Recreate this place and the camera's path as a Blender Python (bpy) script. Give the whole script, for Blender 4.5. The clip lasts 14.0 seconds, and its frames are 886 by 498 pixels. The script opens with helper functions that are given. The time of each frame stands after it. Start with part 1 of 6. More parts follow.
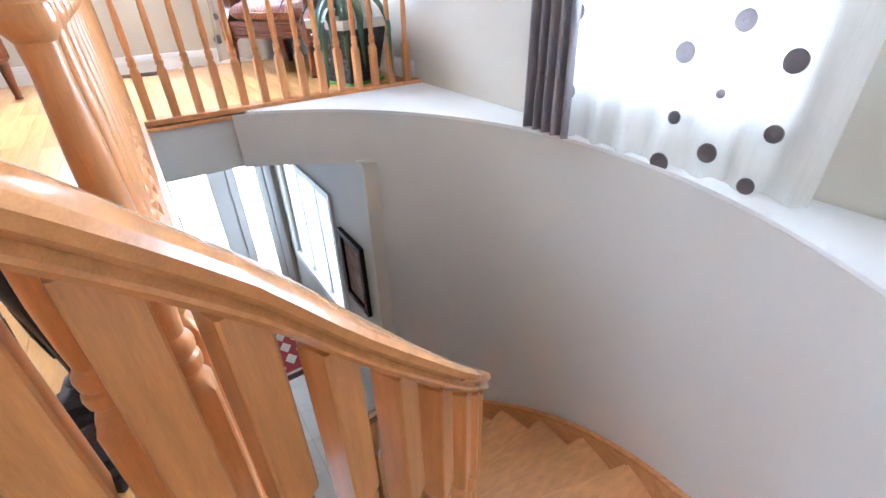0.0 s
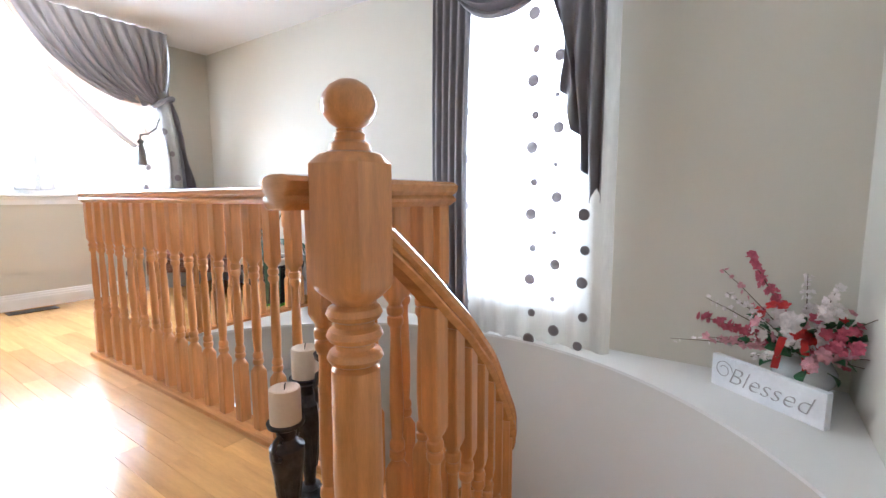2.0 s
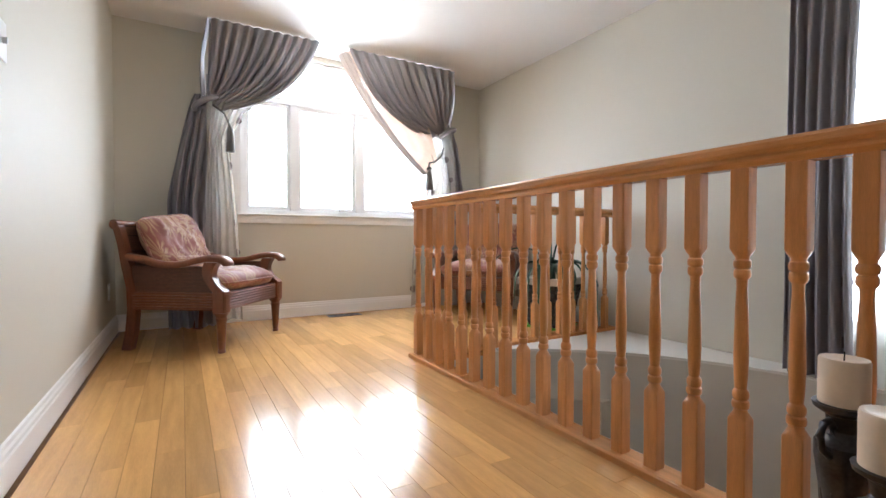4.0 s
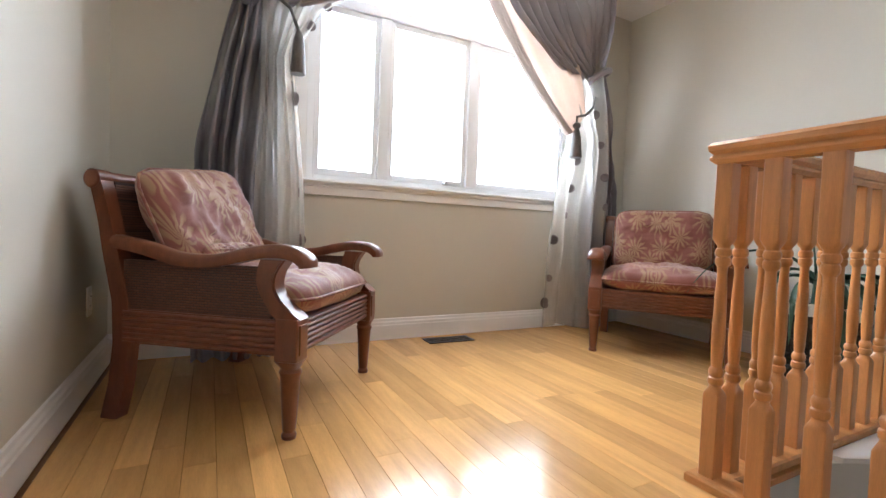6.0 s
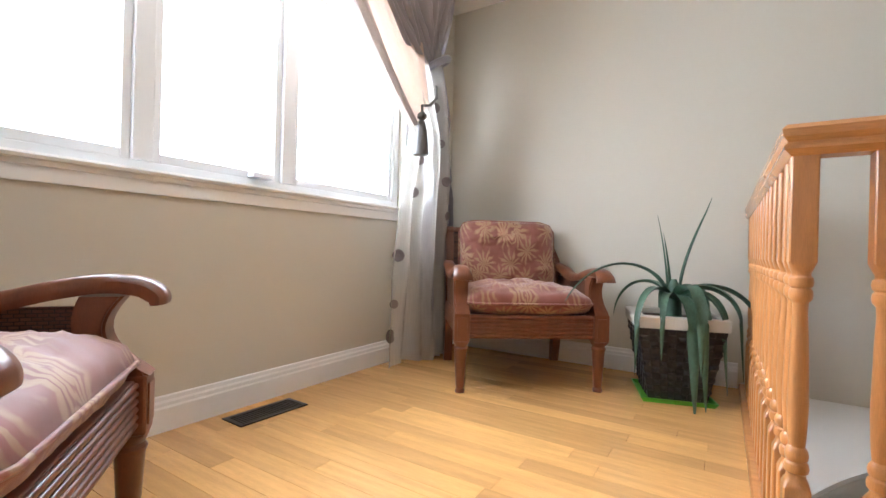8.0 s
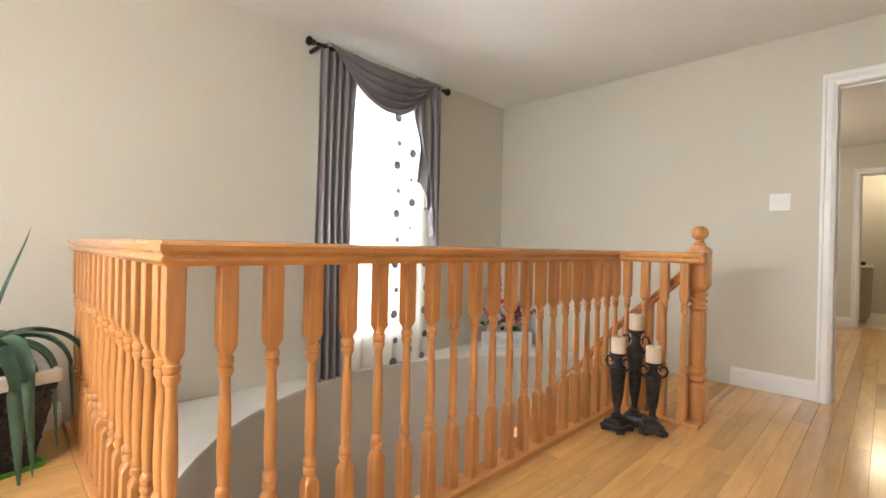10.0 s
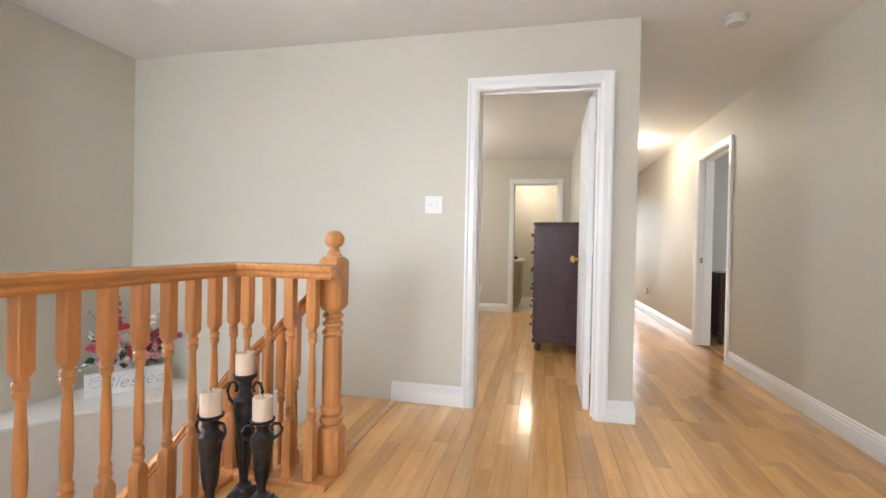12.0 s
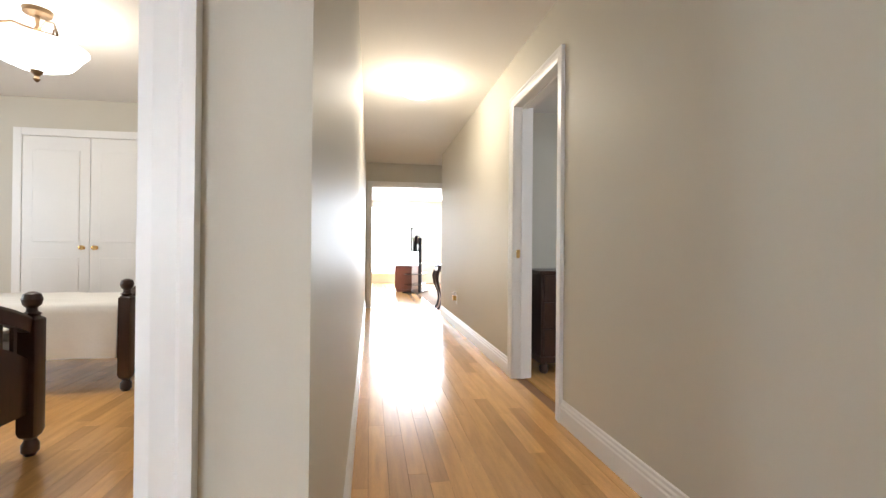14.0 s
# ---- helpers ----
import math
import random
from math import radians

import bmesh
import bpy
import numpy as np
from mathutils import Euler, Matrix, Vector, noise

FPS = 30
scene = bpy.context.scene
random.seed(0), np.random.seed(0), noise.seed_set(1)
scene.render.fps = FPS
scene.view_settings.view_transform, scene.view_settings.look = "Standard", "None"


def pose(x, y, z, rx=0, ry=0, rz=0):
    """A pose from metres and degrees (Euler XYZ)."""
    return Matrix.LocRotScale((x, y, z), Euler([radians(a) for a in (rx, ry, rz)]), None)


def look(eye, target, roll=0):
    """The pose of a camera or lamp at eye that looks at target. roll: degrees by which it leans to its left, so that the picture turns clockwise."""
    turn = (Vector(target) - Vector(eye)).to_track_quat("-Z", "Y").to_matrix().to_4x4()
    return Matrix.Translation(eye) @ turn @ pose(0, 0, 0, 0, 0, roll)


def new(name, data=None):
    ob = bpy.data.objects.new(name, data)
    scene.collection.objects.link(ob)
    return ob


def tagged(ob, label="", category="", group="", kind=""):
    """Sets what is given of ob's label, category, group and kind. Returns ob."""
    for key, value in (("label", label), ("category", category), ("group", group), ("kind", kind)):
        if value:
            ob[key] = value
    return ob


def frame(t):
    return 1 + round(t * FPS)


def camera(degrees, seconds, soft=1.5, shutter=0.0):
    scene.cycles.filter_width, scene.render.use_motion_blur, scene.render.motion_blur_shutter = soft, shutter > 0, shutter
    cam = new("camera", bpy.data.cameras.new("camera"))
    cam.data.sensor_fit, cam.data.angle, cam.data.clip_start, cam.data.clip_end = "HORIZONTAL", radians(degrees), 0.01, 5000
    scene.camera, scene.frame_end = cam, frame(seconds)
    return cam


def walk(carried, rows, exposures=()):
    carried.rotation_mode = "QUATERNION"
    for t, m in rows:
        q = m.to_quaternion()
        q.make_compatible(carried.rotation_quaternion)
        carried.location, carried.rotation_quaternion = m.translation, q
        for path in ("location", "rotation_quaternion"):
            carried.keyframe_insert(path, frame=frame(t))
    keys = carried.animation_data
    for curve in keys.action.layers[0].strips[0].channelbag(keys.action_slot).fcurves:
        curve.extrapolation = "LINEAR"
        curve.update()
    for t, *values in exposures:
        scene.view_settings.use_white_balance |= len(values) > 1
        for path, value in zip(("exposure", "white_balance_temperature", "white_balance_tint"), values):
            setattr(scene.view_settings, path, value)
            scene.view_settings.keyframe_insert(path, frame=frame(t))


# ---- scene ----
cam = camera(89.5, 14.0)
PATH = [
    (0, (0.466, -0.328, 0.639), (1.396, 1.098, -0.408), -1.6),
    (0.5, (0.273, -0.37, 0.757), (1.461, 0.937, -0.18), -1.3),
    (1, (-0.052, -0.450, 0.830), (1.373, 0.803, 0.191), -1.1),
    (1.5, (-0.283, -0.421, 0.91), (1.315, 0.699, 0.473), -0.9),
    (2, (-0.528, -0.546, 0.905), (1.11, 0.578, 0.674), -0.2),
    (2.5, (-0.623, -0.533, 0.915), (0.89, 0.769, 0.798), -0.2),
    (3, (-0.706, -0.476, 0.862), (0.624, 1.017, 0.8), -0.2),
    (3.5, (-0.759, -0.271, 0.774), (0.403, 1.356, 0.726), -0.2),
    (4, (-0.795, 0.125, 0.705), (0.212, 1.851, 0.665), 0.0),
    (6.3, (-0.821, 1.948, 0.656), (0.1, 3.721, 0.578), 2.1),
    (6.5, (-0.808, 2.046, 0.626), (0.118, 3.818, 0.584), 1.3),
    (7, (-0.812, 2.262, 0.605), (0.286, 3.934, 0.575), 1.6),
    (7.5, (-0.733, 2.447, 0.635), (0.61, 3.928, 0.615), 1.5),
    (8, (-0.67, 2.627, 0.69), (1.024, 3.69, 0.689), 1.5),
    (8.5, (-0.585, 2.741, 0.739), (1.37, 3.166, 0.741), 1.0),
    (9, (-0.643, 2.832, 0.802), (1.321, 2.454, 0.805), 0.9),
    (11.3, (-0.822, 2.37, 1.06), (-0.099, 0.506, 1.044), 1.3),
    (11.5, (-0.836, 2.234, 1.064), (-0.186, 0.342, 1.049), 1.1),
    (12, (-0.91, 1.864, 1.037), (-0.482, -0.089, 1.021), 1.2),
    (12.5, (-1.02, 1.348, 1.015), (-0.868, -0.646, 0.996), 1.2),
    (13, (-1.136, 0.814, 0.992), (-1.188, -1.185, 0.972), 1.3),
    (13.5, (-1.275, 0.165, 0.945), (-1.535, -1.817, 0.948), 0.5),
    (14, (-1.541, -0.330, 0.945), (-1.862, -2.304, 0.955), 0.5),
]
EXPOSURE = [
    (0, 1.2, 5000, 10), (1.0, 1.17, 5080, 10), (1.5, 1.02, 5150, 10), (2.0, 0.62, 5400, 10), (2.5, 0.12, 5750, 10), (3.0, -0.18, 5800, 10), (4.0, -0.1, 5800, 10),
    (6.5, -0.28, 5750, 10), (7.5, -0.17, 5700, 10), (8.0, -0.08, 5800, 10), (8.5, -0.1, 6350, 10), (9.0, -0.12, 7100, 10), (11.3, 0.66, 5900, 10), (12.5, 0.5, 5850, 10), (13.0, 0.55, 5650, 10), (14.0, 0.42, 5950, 10),
]
walk(cam, [(t, look(eye, target, roll)) for t, eye, target, roll in PATH], EXPOSURE)

# ---- world, sun, large lights ----
world = bpy.data.worlds.new("sky")
scene.world = world
world.use_nodes = True
wn = world.node_tree.nodes
sky = wn.new("ShaderNodeTexSky")
sky.sky_type, sky.sun_disc = "NISHITA", False
sky.sun_elevation, sky.sun_rotation = radians(42), radians(-20)
world.node_tree.links.new(sky.outputs[0], wn["Background"].inputs[0])
wn["Background"].inputs[1].default_value = 0.12


def lamp(name, kind, m, energy, color=(1, 1, 1), **more):
    data = bpy.data.lights.new(name, kind)
    data.energy, data.color = energy, color
    if kind == "SUN":
        data.angle = more["angle"]
    elif kind == "AREA":
        data.shape, data.size, data.size_y = "RECTANGLE", more["w"], more["h"]
    else:
        data.shadow_soft_size = more["r"]
    ob = new(name, data)
    ob.matrix_world = m
    return ob


lamp("sun", "SUN", look((3, 8, 9), (0, 0, 0)), 1.0, (1.0, 0.96, 0.9), angle=radians(12))
DAY = (0.93, 0.97, 1.0)
lamp("north_window_daylight", "AREA", look((0.6, 4.62, 1.75), (0.6, 0, 1.55)), 150, DAY, w=2.3, h=1.9)
lamp("east_window_daylight", "AREA", look((2.42, 0.69, 1.2), (0, 0.69, 1.1)), 55, DAY, w=0.95, h=2.0)
lamp("foyer_window_daylight", "AREA", look((1.75, 3.4, -1.5), (0, 3.2, -1.9)), 45, DAY, w=1.4, h=1.4)
lamp("front_door_daylight", "AREA", look((0.8, 4.62, -1.7), (0.8, 0, -2.2)), 34, DAY, w=1.1, h=1.8)
lamp("far_room_daylight", "AREA", look((-2.9, -13.2, 1.5), (-1.7, -6, 0.9)), 320, DAY, w=1.6, h=2.2)
# Fill lamp added to brighten the bedroom; it stands for no visible window.
lamp("bedroom_fill", "AREA", look((3.6, -3.0, 1.5), (0, -3.0, 1.1)), 25, DAY, w=1.6, h=1.4)
WARM = (1.0, 0.80, 0.55)
# Another added fill, out of view, to lift the dark side room.
lamp("side_room_fill", "AREA", look((-5.2, -2.4, 1.5), (-3, -3, 1.0)), 14, DAY, w=1.0, h=1.2)
lamp("landing_bulb", "POINT", pose(0.43, 3.37, 2.33), 14, WARM, r=0.10)
lamp("hall_bulb", "POINT", pose(-1.95, -4.22, 2.28), 19, WARM, r=0.10)
lamp("bedroom_bulb", "POINT", pose(0.50, -3.45, 2.15), 22, WARM, r=0.12)
lamp("bathroom_bulb", "POINT", pose(-0.70, -7.0, 2.28), 14, WARM, r=0.08)

# ---- materials ----


def mat(name, base, rough=0.5, metal=0.0, vary=0.06, scale=6.0, bump=0.0, fine=120.0, spec=0.5, stretch=None, coat=0.0, rand=0.0, island=False):
    """Principled material with colour variation at two scales and a fine bump."""
    m = bpy.data.materials.new(name)
    m.use_nodes = True
    n, l = m.node_tree.nodes, m.node_tree.links
    b = n["Principled BSDF"]
    b.inputs["Roughness"].default_value = rough
    b.inputs["Metallic"].default_value = metal
    b.inputs["Specular IOR Level"].default_value = spec
    b.inputs["Coat Weight"].default_value = coat
    b.inputs["Coat Roughness"].default_value = 0.12
    tc = n.new("ShaderNodeTexCoord")
    mp = n.new("ShaderNodeMapping")
    mp.inputs["Scale"].default_value = stretch or (1, 1, 1)
    l.new(tc.outputs["Object"], mp.inputs[0])
    big, small = n.new("ShaderNodeTexNoise"), n.new("ShaderNodeTexNoise")
    big.inputs["Scale"].default_value, small.inputs["Scale"].default_value = scale, fine
    big.inputs["Detail"].default_value = small.inputs["Detail"].default_value = 4
    l.new(mp.outputs[0], big.inputs["Vector"])
    l.new(mp.outputs[0], small.inputs["Vector"])
    mix = n.new("ShaderNodeMath")
    mix.operation = "MULTIPLY_ADD"
    mix.inputs[1].default_value = 0.35
    l.new(small.outputs[0], mix.inputs[0])
    half = n.new("ShaderNodeMath")
    half.operation = "MULTIPLY"
    half.inputs[1].default_value = 0.65
    l.new(big.outputs[0], half.inputs[0])
    l.new(half.outputs[0], mix.inputs[2])
    ramp = n.new("ShaderNodeValToRGB")
    lo = [c * (1 - 2.2 * vary) for c in base]
    hi = [min(1, c * (1 + 2.2 * vary)) for c in base]
    ramp.color_ramp.elements[0].position, ramp.color_ramp.elements[1].position = 0.25, 0.75
    ramp.color_ramp.elements[0].color, ramp.color_ramp.elements[1].color = (*lo, 1), (*hi, 1)
    l.new(mix.outputs[0], ramp.inputs[0])
    out = ramp.outputs[0]
    if rand:
        info = n.new("ShaderNodeNewGeometry" if island else "ShaderNodeObjectInfo")
        chance = info.outputs["Random Per Island" if island else "Random"]
        away, far = n.new("ShaderNodeVectorMath"), n.new("ShaderNodeMath")
        far.operation, far.inputs[1].default_value = "MULTIPLY", 37.0
        l.new(chance, far.inputs[0])
        l.new(mp.outputs[0], away.inputs[0])
        l.new(far.outputs[0], away.inputs[1])
        l.new(away.outputs[0], big.inputs["Vector"])
        l.new(away.outputs[0], small.inputs["Vector"])
        hsv = n.new("ShaderNodeHueSaturation")
        mr = n.new("ShaderNodeMapRange")
        mr.inputs["To Min"].default_value, mr.inputs["To Max"].default_value = 1 - rand, 1 + rand
        l.new(chance, mr.inputs[0])
        l.new(mr.outputs[0], hsv.inputs["Value"])
        l.new(out, hsv.inputs["Color"])
        out = hsv.outputs[0]
    l.new(out, b.inputs["Base Color"])
    if bump:
        bp = n.new("ShaderNodeBump")
        bp.inputs["Strength"].default_value = bump
        bp.inputs["Distance"].default_value = 0.002
        l.new(mix.outputs[0], bp.inputs["Height"])
        l.new(bp.outputs[0], b.inputs["Normal"])
    return m


def glow(name, color, strength):
    m = bpy.data.materials.new(name)
    m.use_nodes = True
    b = m.node_tree.nodes["Principled BSDF"]
    b.inputs["Base Color"].default_value = (*color, 1)
    b.inputs["Emission Color"].default_value = (*color, 1)
    b.inputs["Emission Strength"].default_value = strength
    return m


def cloth_sheer(name, color, clear):
    m = bpy.data.materials.new(name)
    m.use_nodes = True
    n, l = m.node_tree.nodes, m.node_tree.links
    n.remove(n["Principled BSDF"])
    tr, tl, df = n.new("ShaderNodeBsdfTransparent"), n.new("ShaderNodeBsdfTranslucent"), n.new("ShaderNodeBsdfDiffuse")
    wv = n.new("ShaderNodeTexNoise")
    wv.inputs["Scale"].default_value = 30
    for s in (tl, df):
        s.inputs[0].default_value = (*color, 1)
    a, b = n.new("ShaderNodeMixShader"), n.new("ShaderNodeMixShader")
    a.inputs[0].default_value = 0.5
    l.new(tl.outputs[0], a.inputs[1])
    l.new(df.outputs[0], a.inputs[2])
    mr = n.new("ShaderNodeMapRange")
    mr.inputs["To Min"].default_value, mr.inputs["To Max"].default_value = clear - 0.06, clear + 0.06
    l.new(wv.outputs[0], mr.inputs[0])
    l.new(mr.outputs[0], b.inputs[0])
    l.new(a.outputs[0], b.inputs[1])
    l.new(tr.outputs[0], b.inputs[2])
    l.new(b.outputs[0], n["Material Output"].inputs[0])
    return m


M_wall = mat("greige_wall_paint", (0.60, 0.57, 0.49), 0.55, vary=0.012, scale=1.2, bump=0.12, fine=260)
M_ceil = mat("white_ceiling_paint", (0.80, 0.79, 0.77), 0.8, vary=0.01, scale=2, bump=0.25, fine=300)
M_trim = mat("white_trim_paint", (0.82, 0.82, 0.81), 0.32, vary=0.012, scale=3, fine=60)
M_ledge = mat("white_ledge_paint", (0.74, 0.73, 0.70), 0.6, vary=0.012, scale=2, bump=0.1, fine=220)
M_shaft = mat("stairwell_wall_paint", (0.62, 0.60, 0.545), 0.6, vary=0.012, scale=1.5, bump=0.12, fine=260)
M_plank = mat("maple_floor_board", (0.72, 0.405, 0.145), 0.20, vary=0.09, scale=4, fine=45, stretch=(9, 0.8, 9), bump=0.03, coat=0.3, rand=0.17)
M_planks = mat("maple_floor_boards", (0.72, 0.405, 0.145), 0.20, vary=0.09, scale=4, fine=45, stretch=(9, 0.8, 9), bump=0.03, coat=0.3, rand=0.17, island=True)
M_gap = mat("floor_joint", (0.24, 0.125, 0.05), 0.8)
M_oak = mat("honey_oak", (0.60, 0.275, 0.094), 0.28, vary=0.12, scale=4, fine=50, stretch=(14, 14, 1.2), bump=0.03, coat=0.2, rand=0.06)
M_oakrail = mat("honey_oak_rail", (0.61, 0.285, 0.10), 0.24, vary=0.12, scale=4, fine=50, stretch=(12, 1.2, 12), bump=0.03, coat=0.5)
M_tread = mat("oak_tread", (0.66, 0.335, 0.122), 0.3, vary=0.10, scale=4, fine=40, stretch=(3, 9, 9), bump=0.03, coat=0.2, rand=0.06)
M_tile = mat("foyer_tile", (0.66, 0.60, 0.50), 0.35, vary=0.05, scale=5, bump=0.05)

# ---- building blocks ----


def mesh_of(name, bm, material, smooth=None):
    me = bpy.data.meshes.new(name)
    bm.normal_update()
    if smooth is not None:
        for f in bm.faces:
            f.smooth = True
        for e in bm.edges:
            if len(e.link_faces) == 2 and e.calc_face_angle(0) > smooth:
                e.smooth = False
    bm.to_mesh(me)
    bm.free()
    if material:
        me.materials.append(material)
    return me


def part(name, bm, material, parent=None, label="", smooth=None):
    ob = new(name, bm if isinstance(bm, bpy.types.Mesh) else mesh_of(name, bm, material, smooth))
    if parent:
        ob.parent = parent
    if label:
        ob["label"] = label
    return ob


def struct(name, bm, material, label, category, smooth=None):
    return tagged(part(name, bm, material, None, "", smooth), label, category, kind="structure")


def empty(name, label, category, group="", m=None, kind=""):
    ob = tagged(new(name), label, category, group, kind)
    if m is not None:
        ob.matrix_world = m
    return ob


def box(bm, lo, hi, bevel=0.0, m=None):
    """A box, with rounded edges where bevel is given."""
    t = bmesh.new()
    vs = [t.verts.new((x, y, z)) for x in (lo[0], hi[0]) for y in (lo[1], hi[1]) for z in (lo[2], hi[2])]
    for q in ((0, 1, 3, 2), (4, 6, 7, 5), (0, 4, 5, 1), (2, 3, 7, 6), (0, 2, 6, 4), (1, 5, 7, 3)):
        t.faces.new([vs[i] for i in q])
    if bevel:
        bmesh.ops.bevel(t, geom=t.edges[:], offset=bevel, segments=2, profile=0.6, affect="EDGES")
    return join(bm, t, m)


def join(bm, t, m=None):
    """Adds the bmesh t to bm, moved by m."""
    if m is not None:
        t.transform(m)
    made = {v: bm.verts.new(v.co) for v in t.verts}
    for f in t.faces:
        g = bm.faces.new([made[v] for v in f.verts])
        g.smooth = f.smooth
    t.free()
    return bm


def boxes(*spans):
    bm = bmesh.new()
    for s in spans:
        box(bm, s[0], s[1])
    return bm


def turned(bm, profile, seg=16, m=None, corner=0.95):
    """Rings from (z, half width, roundness 0 square to 1 round), closed at both ends."""
    rings, made = [], []
    crisp = math.tan(math.pi / 4 - math.pi / seg)
    for z, r, k in profile:
        ring = []
        for i in range(seg):
            a = 2 * math.pi * (i + 0.5) / seg
            c, s = math.cos(a), math.sin(a)
            big, small = max(abs(c), abs(s)), min(abs(c), abs(s))
            edge = min(1.0, small / big / crisp) * corner * r
            fx, fy = (r, edge) if abs(c) > abs(s) else (edge, r)
            ring.append(bm.verts.new((c * r * k + math.copysign(fx, c) * (1 - k), s * r * k + math.copysign(fy, s) * (1 - k), z)))
        rings.append(ring)
        made += ring
    for a, b in zip(rings, rings[1:]):
        for i in range(seg):
            bm.faces.new((a[i], a[(i + 1) % seg], b[(i + 1) % seg], b[i]))
    bm.faces.new(rings[0][::-1])
    bm.faces.new(rings[-1])
    if m is not None:
        bmesh.ops.transform(bm, matrix=m, verts=made)
    return bm


def sweep(bm, path, section, closed=False, up=None):
    """Section points (across, up) carried along a path of points, mitred in plan and kept upright."""
    pts = [Vector(p) for p in path]
    n = len(pts)
    rings = []
    for i, p in enumerate(pts):
        a = pts[i - 1] if i or closed else None
        b = pts[(i + 1) % n] if i < n - 1 or closed else None
        d1 = ((p - a) if a is not None else (b - p)).normalized()
        d2 = ((b - p) if b is not None else (p - a)).normalized()
        f1, f2 = Vector((d1.x, d1.y, 0)), Vector((d2.x, d2.y, 0))
        if f1.length < 1e-5:
            f1 = f2
        if f2.length < 1e-5:
            f2 = f1
        f1.normalize(), f2.normalize()
        s1, s2 = Vector((f1.y, -f1.x, 0)), Vector((f2.y, -f2.x, 0))
        side = (s1 + s2).normalized()
        side = side / max(0.35, side.dot(s1))
        rings.append([bm.verts.new(p + side * u + Vector((0, 0, v))) for u, v in section])
    k = len(section)
    pairs = list(zip(rings, rings[1:])) + ([(rings[-1], rings[0])] if closed else [])
    for a, b in pairs:
        for i in range(k):
            bm.faces.new((a[i], b[i], b[(i + 1) % k], a[(i + 1) % k]))
    if not closed:
        bm.faces.new(rings[0])
        bm.faces.new(rings[-1][::-1])
    bmesh.ops.recalc_face_normals(bm, faces=bm.faces[:])
    return bm


def tube(bm, path, radii, seg=8):
    """A round tube through points, radius by point."""
    pts = [Vector(p) for p in path]
    rings, ref = [], Vector((0.13, 0.21, 0.97))
    for i, p in enumerate(pts):
        d = (pts[min(i + 1, len(pts) - 1)] - pts[max(i - 1, 0)]).normalized()
        s = d.cross(ref)
        s = s.normalized() if s.length > 1e-4 else d.orthogonal().normalized()
        t = d.cross(s)
        r = radii if isinstance(radii, (int, float)) else radii[i]
        rings.append([bm.verts.new(p + (s * math.cos(a) + t * math.sin(a)) * r) for a in (2 * math.pi * j / seg for j in range(seg))])
    for a, b in zip(rings, rings[1:]):
        for i in range(seg):
            bm.faces.new((a[i], b[i], b[(i + 1) % seg], a[(i + 1) % seg]))
    bm.faces.new(rings[0])
    bm.faces.new(rings[-1][::-1])
    bmesh.ops.recalc_face_normals(bm, faces=bm.faces[:])
    return bm


def prism(bm, outline, z0, z1):
    lo = [bm.verts.new((x, y, z0)) for x, y in outline]
    hi = [bm.verts.new((x, y, z1)) for x, y in outline]
    n = len(lo)
    bm.faces.new(lo[::-1])
    bm.faces.new(hi)
    for i in range(n):
        bm.faces.new((lo[i], lo[(i + 1) % n], hi[(i + 1) % n], hi[i]))
    bmesh.ops.recalc_face_normals(bm, faces=bm.faces[:])
    return bm


# ---- plan ----
CEIL, LOW = 2.41, -2.75
XE, YN, YS = 2.145, 4.34, -0.97        # east, north and south faces of the landing
XW, XH, XC = -1.24, -2.60, -1.46     # landing west wall, hall west wall, hall corner
YR = 1.65                              # face of the return wall between landing and hall
RX, RY, RS = 0.42, 2.50, 0.12          # stairwell edge: long rail, north rail, short rail
CX, CY, CR = 0.20, 0.76, 1.82          # stairwell curve
TH = 0.13
YB = -5.26                             # bedroom far wall
YE = -7.86                             # hall end wall


def arc(r, a0, a1, n, z=None):
    return [(CX + r * math.cos(radians(a0 + (a1 - a0) * i / n)), CY + r * math.sin(radians(a0 + (a1 - a0) * i / n))) + ((z,) if z is not None else ()) for i in range(n + 1)]


# walls: windows and doors are real openings
WX0, WX1, WZ0, WZ1 = -0.36, 1.56, 0.93, 2.36
struct("wall_north", boxes(((XW - TH, YN, 0), (WX0, YN + TH, CEIL)), ((WX1, YN, 0), (XE + TH, YN + TH, CEIL)), ((WX0, YN, 0), (WX1, YN + TH, WZ0)), ((WX0, YN, WZ1), (WX1, YN + TH, CEIL))), M_wall, "greige painted north wall with a wide window opening", "wall")
EY0, EY1, EZ0, EZ1 = 0.27, 1.10, 0.24, 2.14
struct("wall_east", boxes(((XE, YS - TH, -0.3), (XE + TH, EY0, CEIL)), ((XE, EY1, -0.3), (XE + TH, YN, CEIL)), ((XE, EY0, -0.3), (XE + TH, EY1, EZ0)), ((XE, EY0, EZ1), (XE + TH, EY1, CEIL))), M_wall, "greige painted east wall with a tall narrow window opening", "wall")
DX0, DX1, DZ = -1.245, -0.505, 2.03
struct("wall_south", boxes(((DX1, YS - TH, 0), (XE, YS, CEIL)), ((XC, YS - TH, 0), (DX0, YS, CEIL)), ((DX0, YS - TH, DZ), (DX1, YS, CEIL))), M_wall, "greige painted wall with a bedroom doorway", "wall")
struct("wall_south_stairwell", boxes(((0.0, YS - TH, LOW), (XE, YS, 0))), M_shaft, "painted stairwell wall below the landing", "wall")
struct("wall_west", boxes(((XW - TH, YR, 0), (XW, YN, CEIL))), M_wall, "greige painted west wall of the landing", "wall")
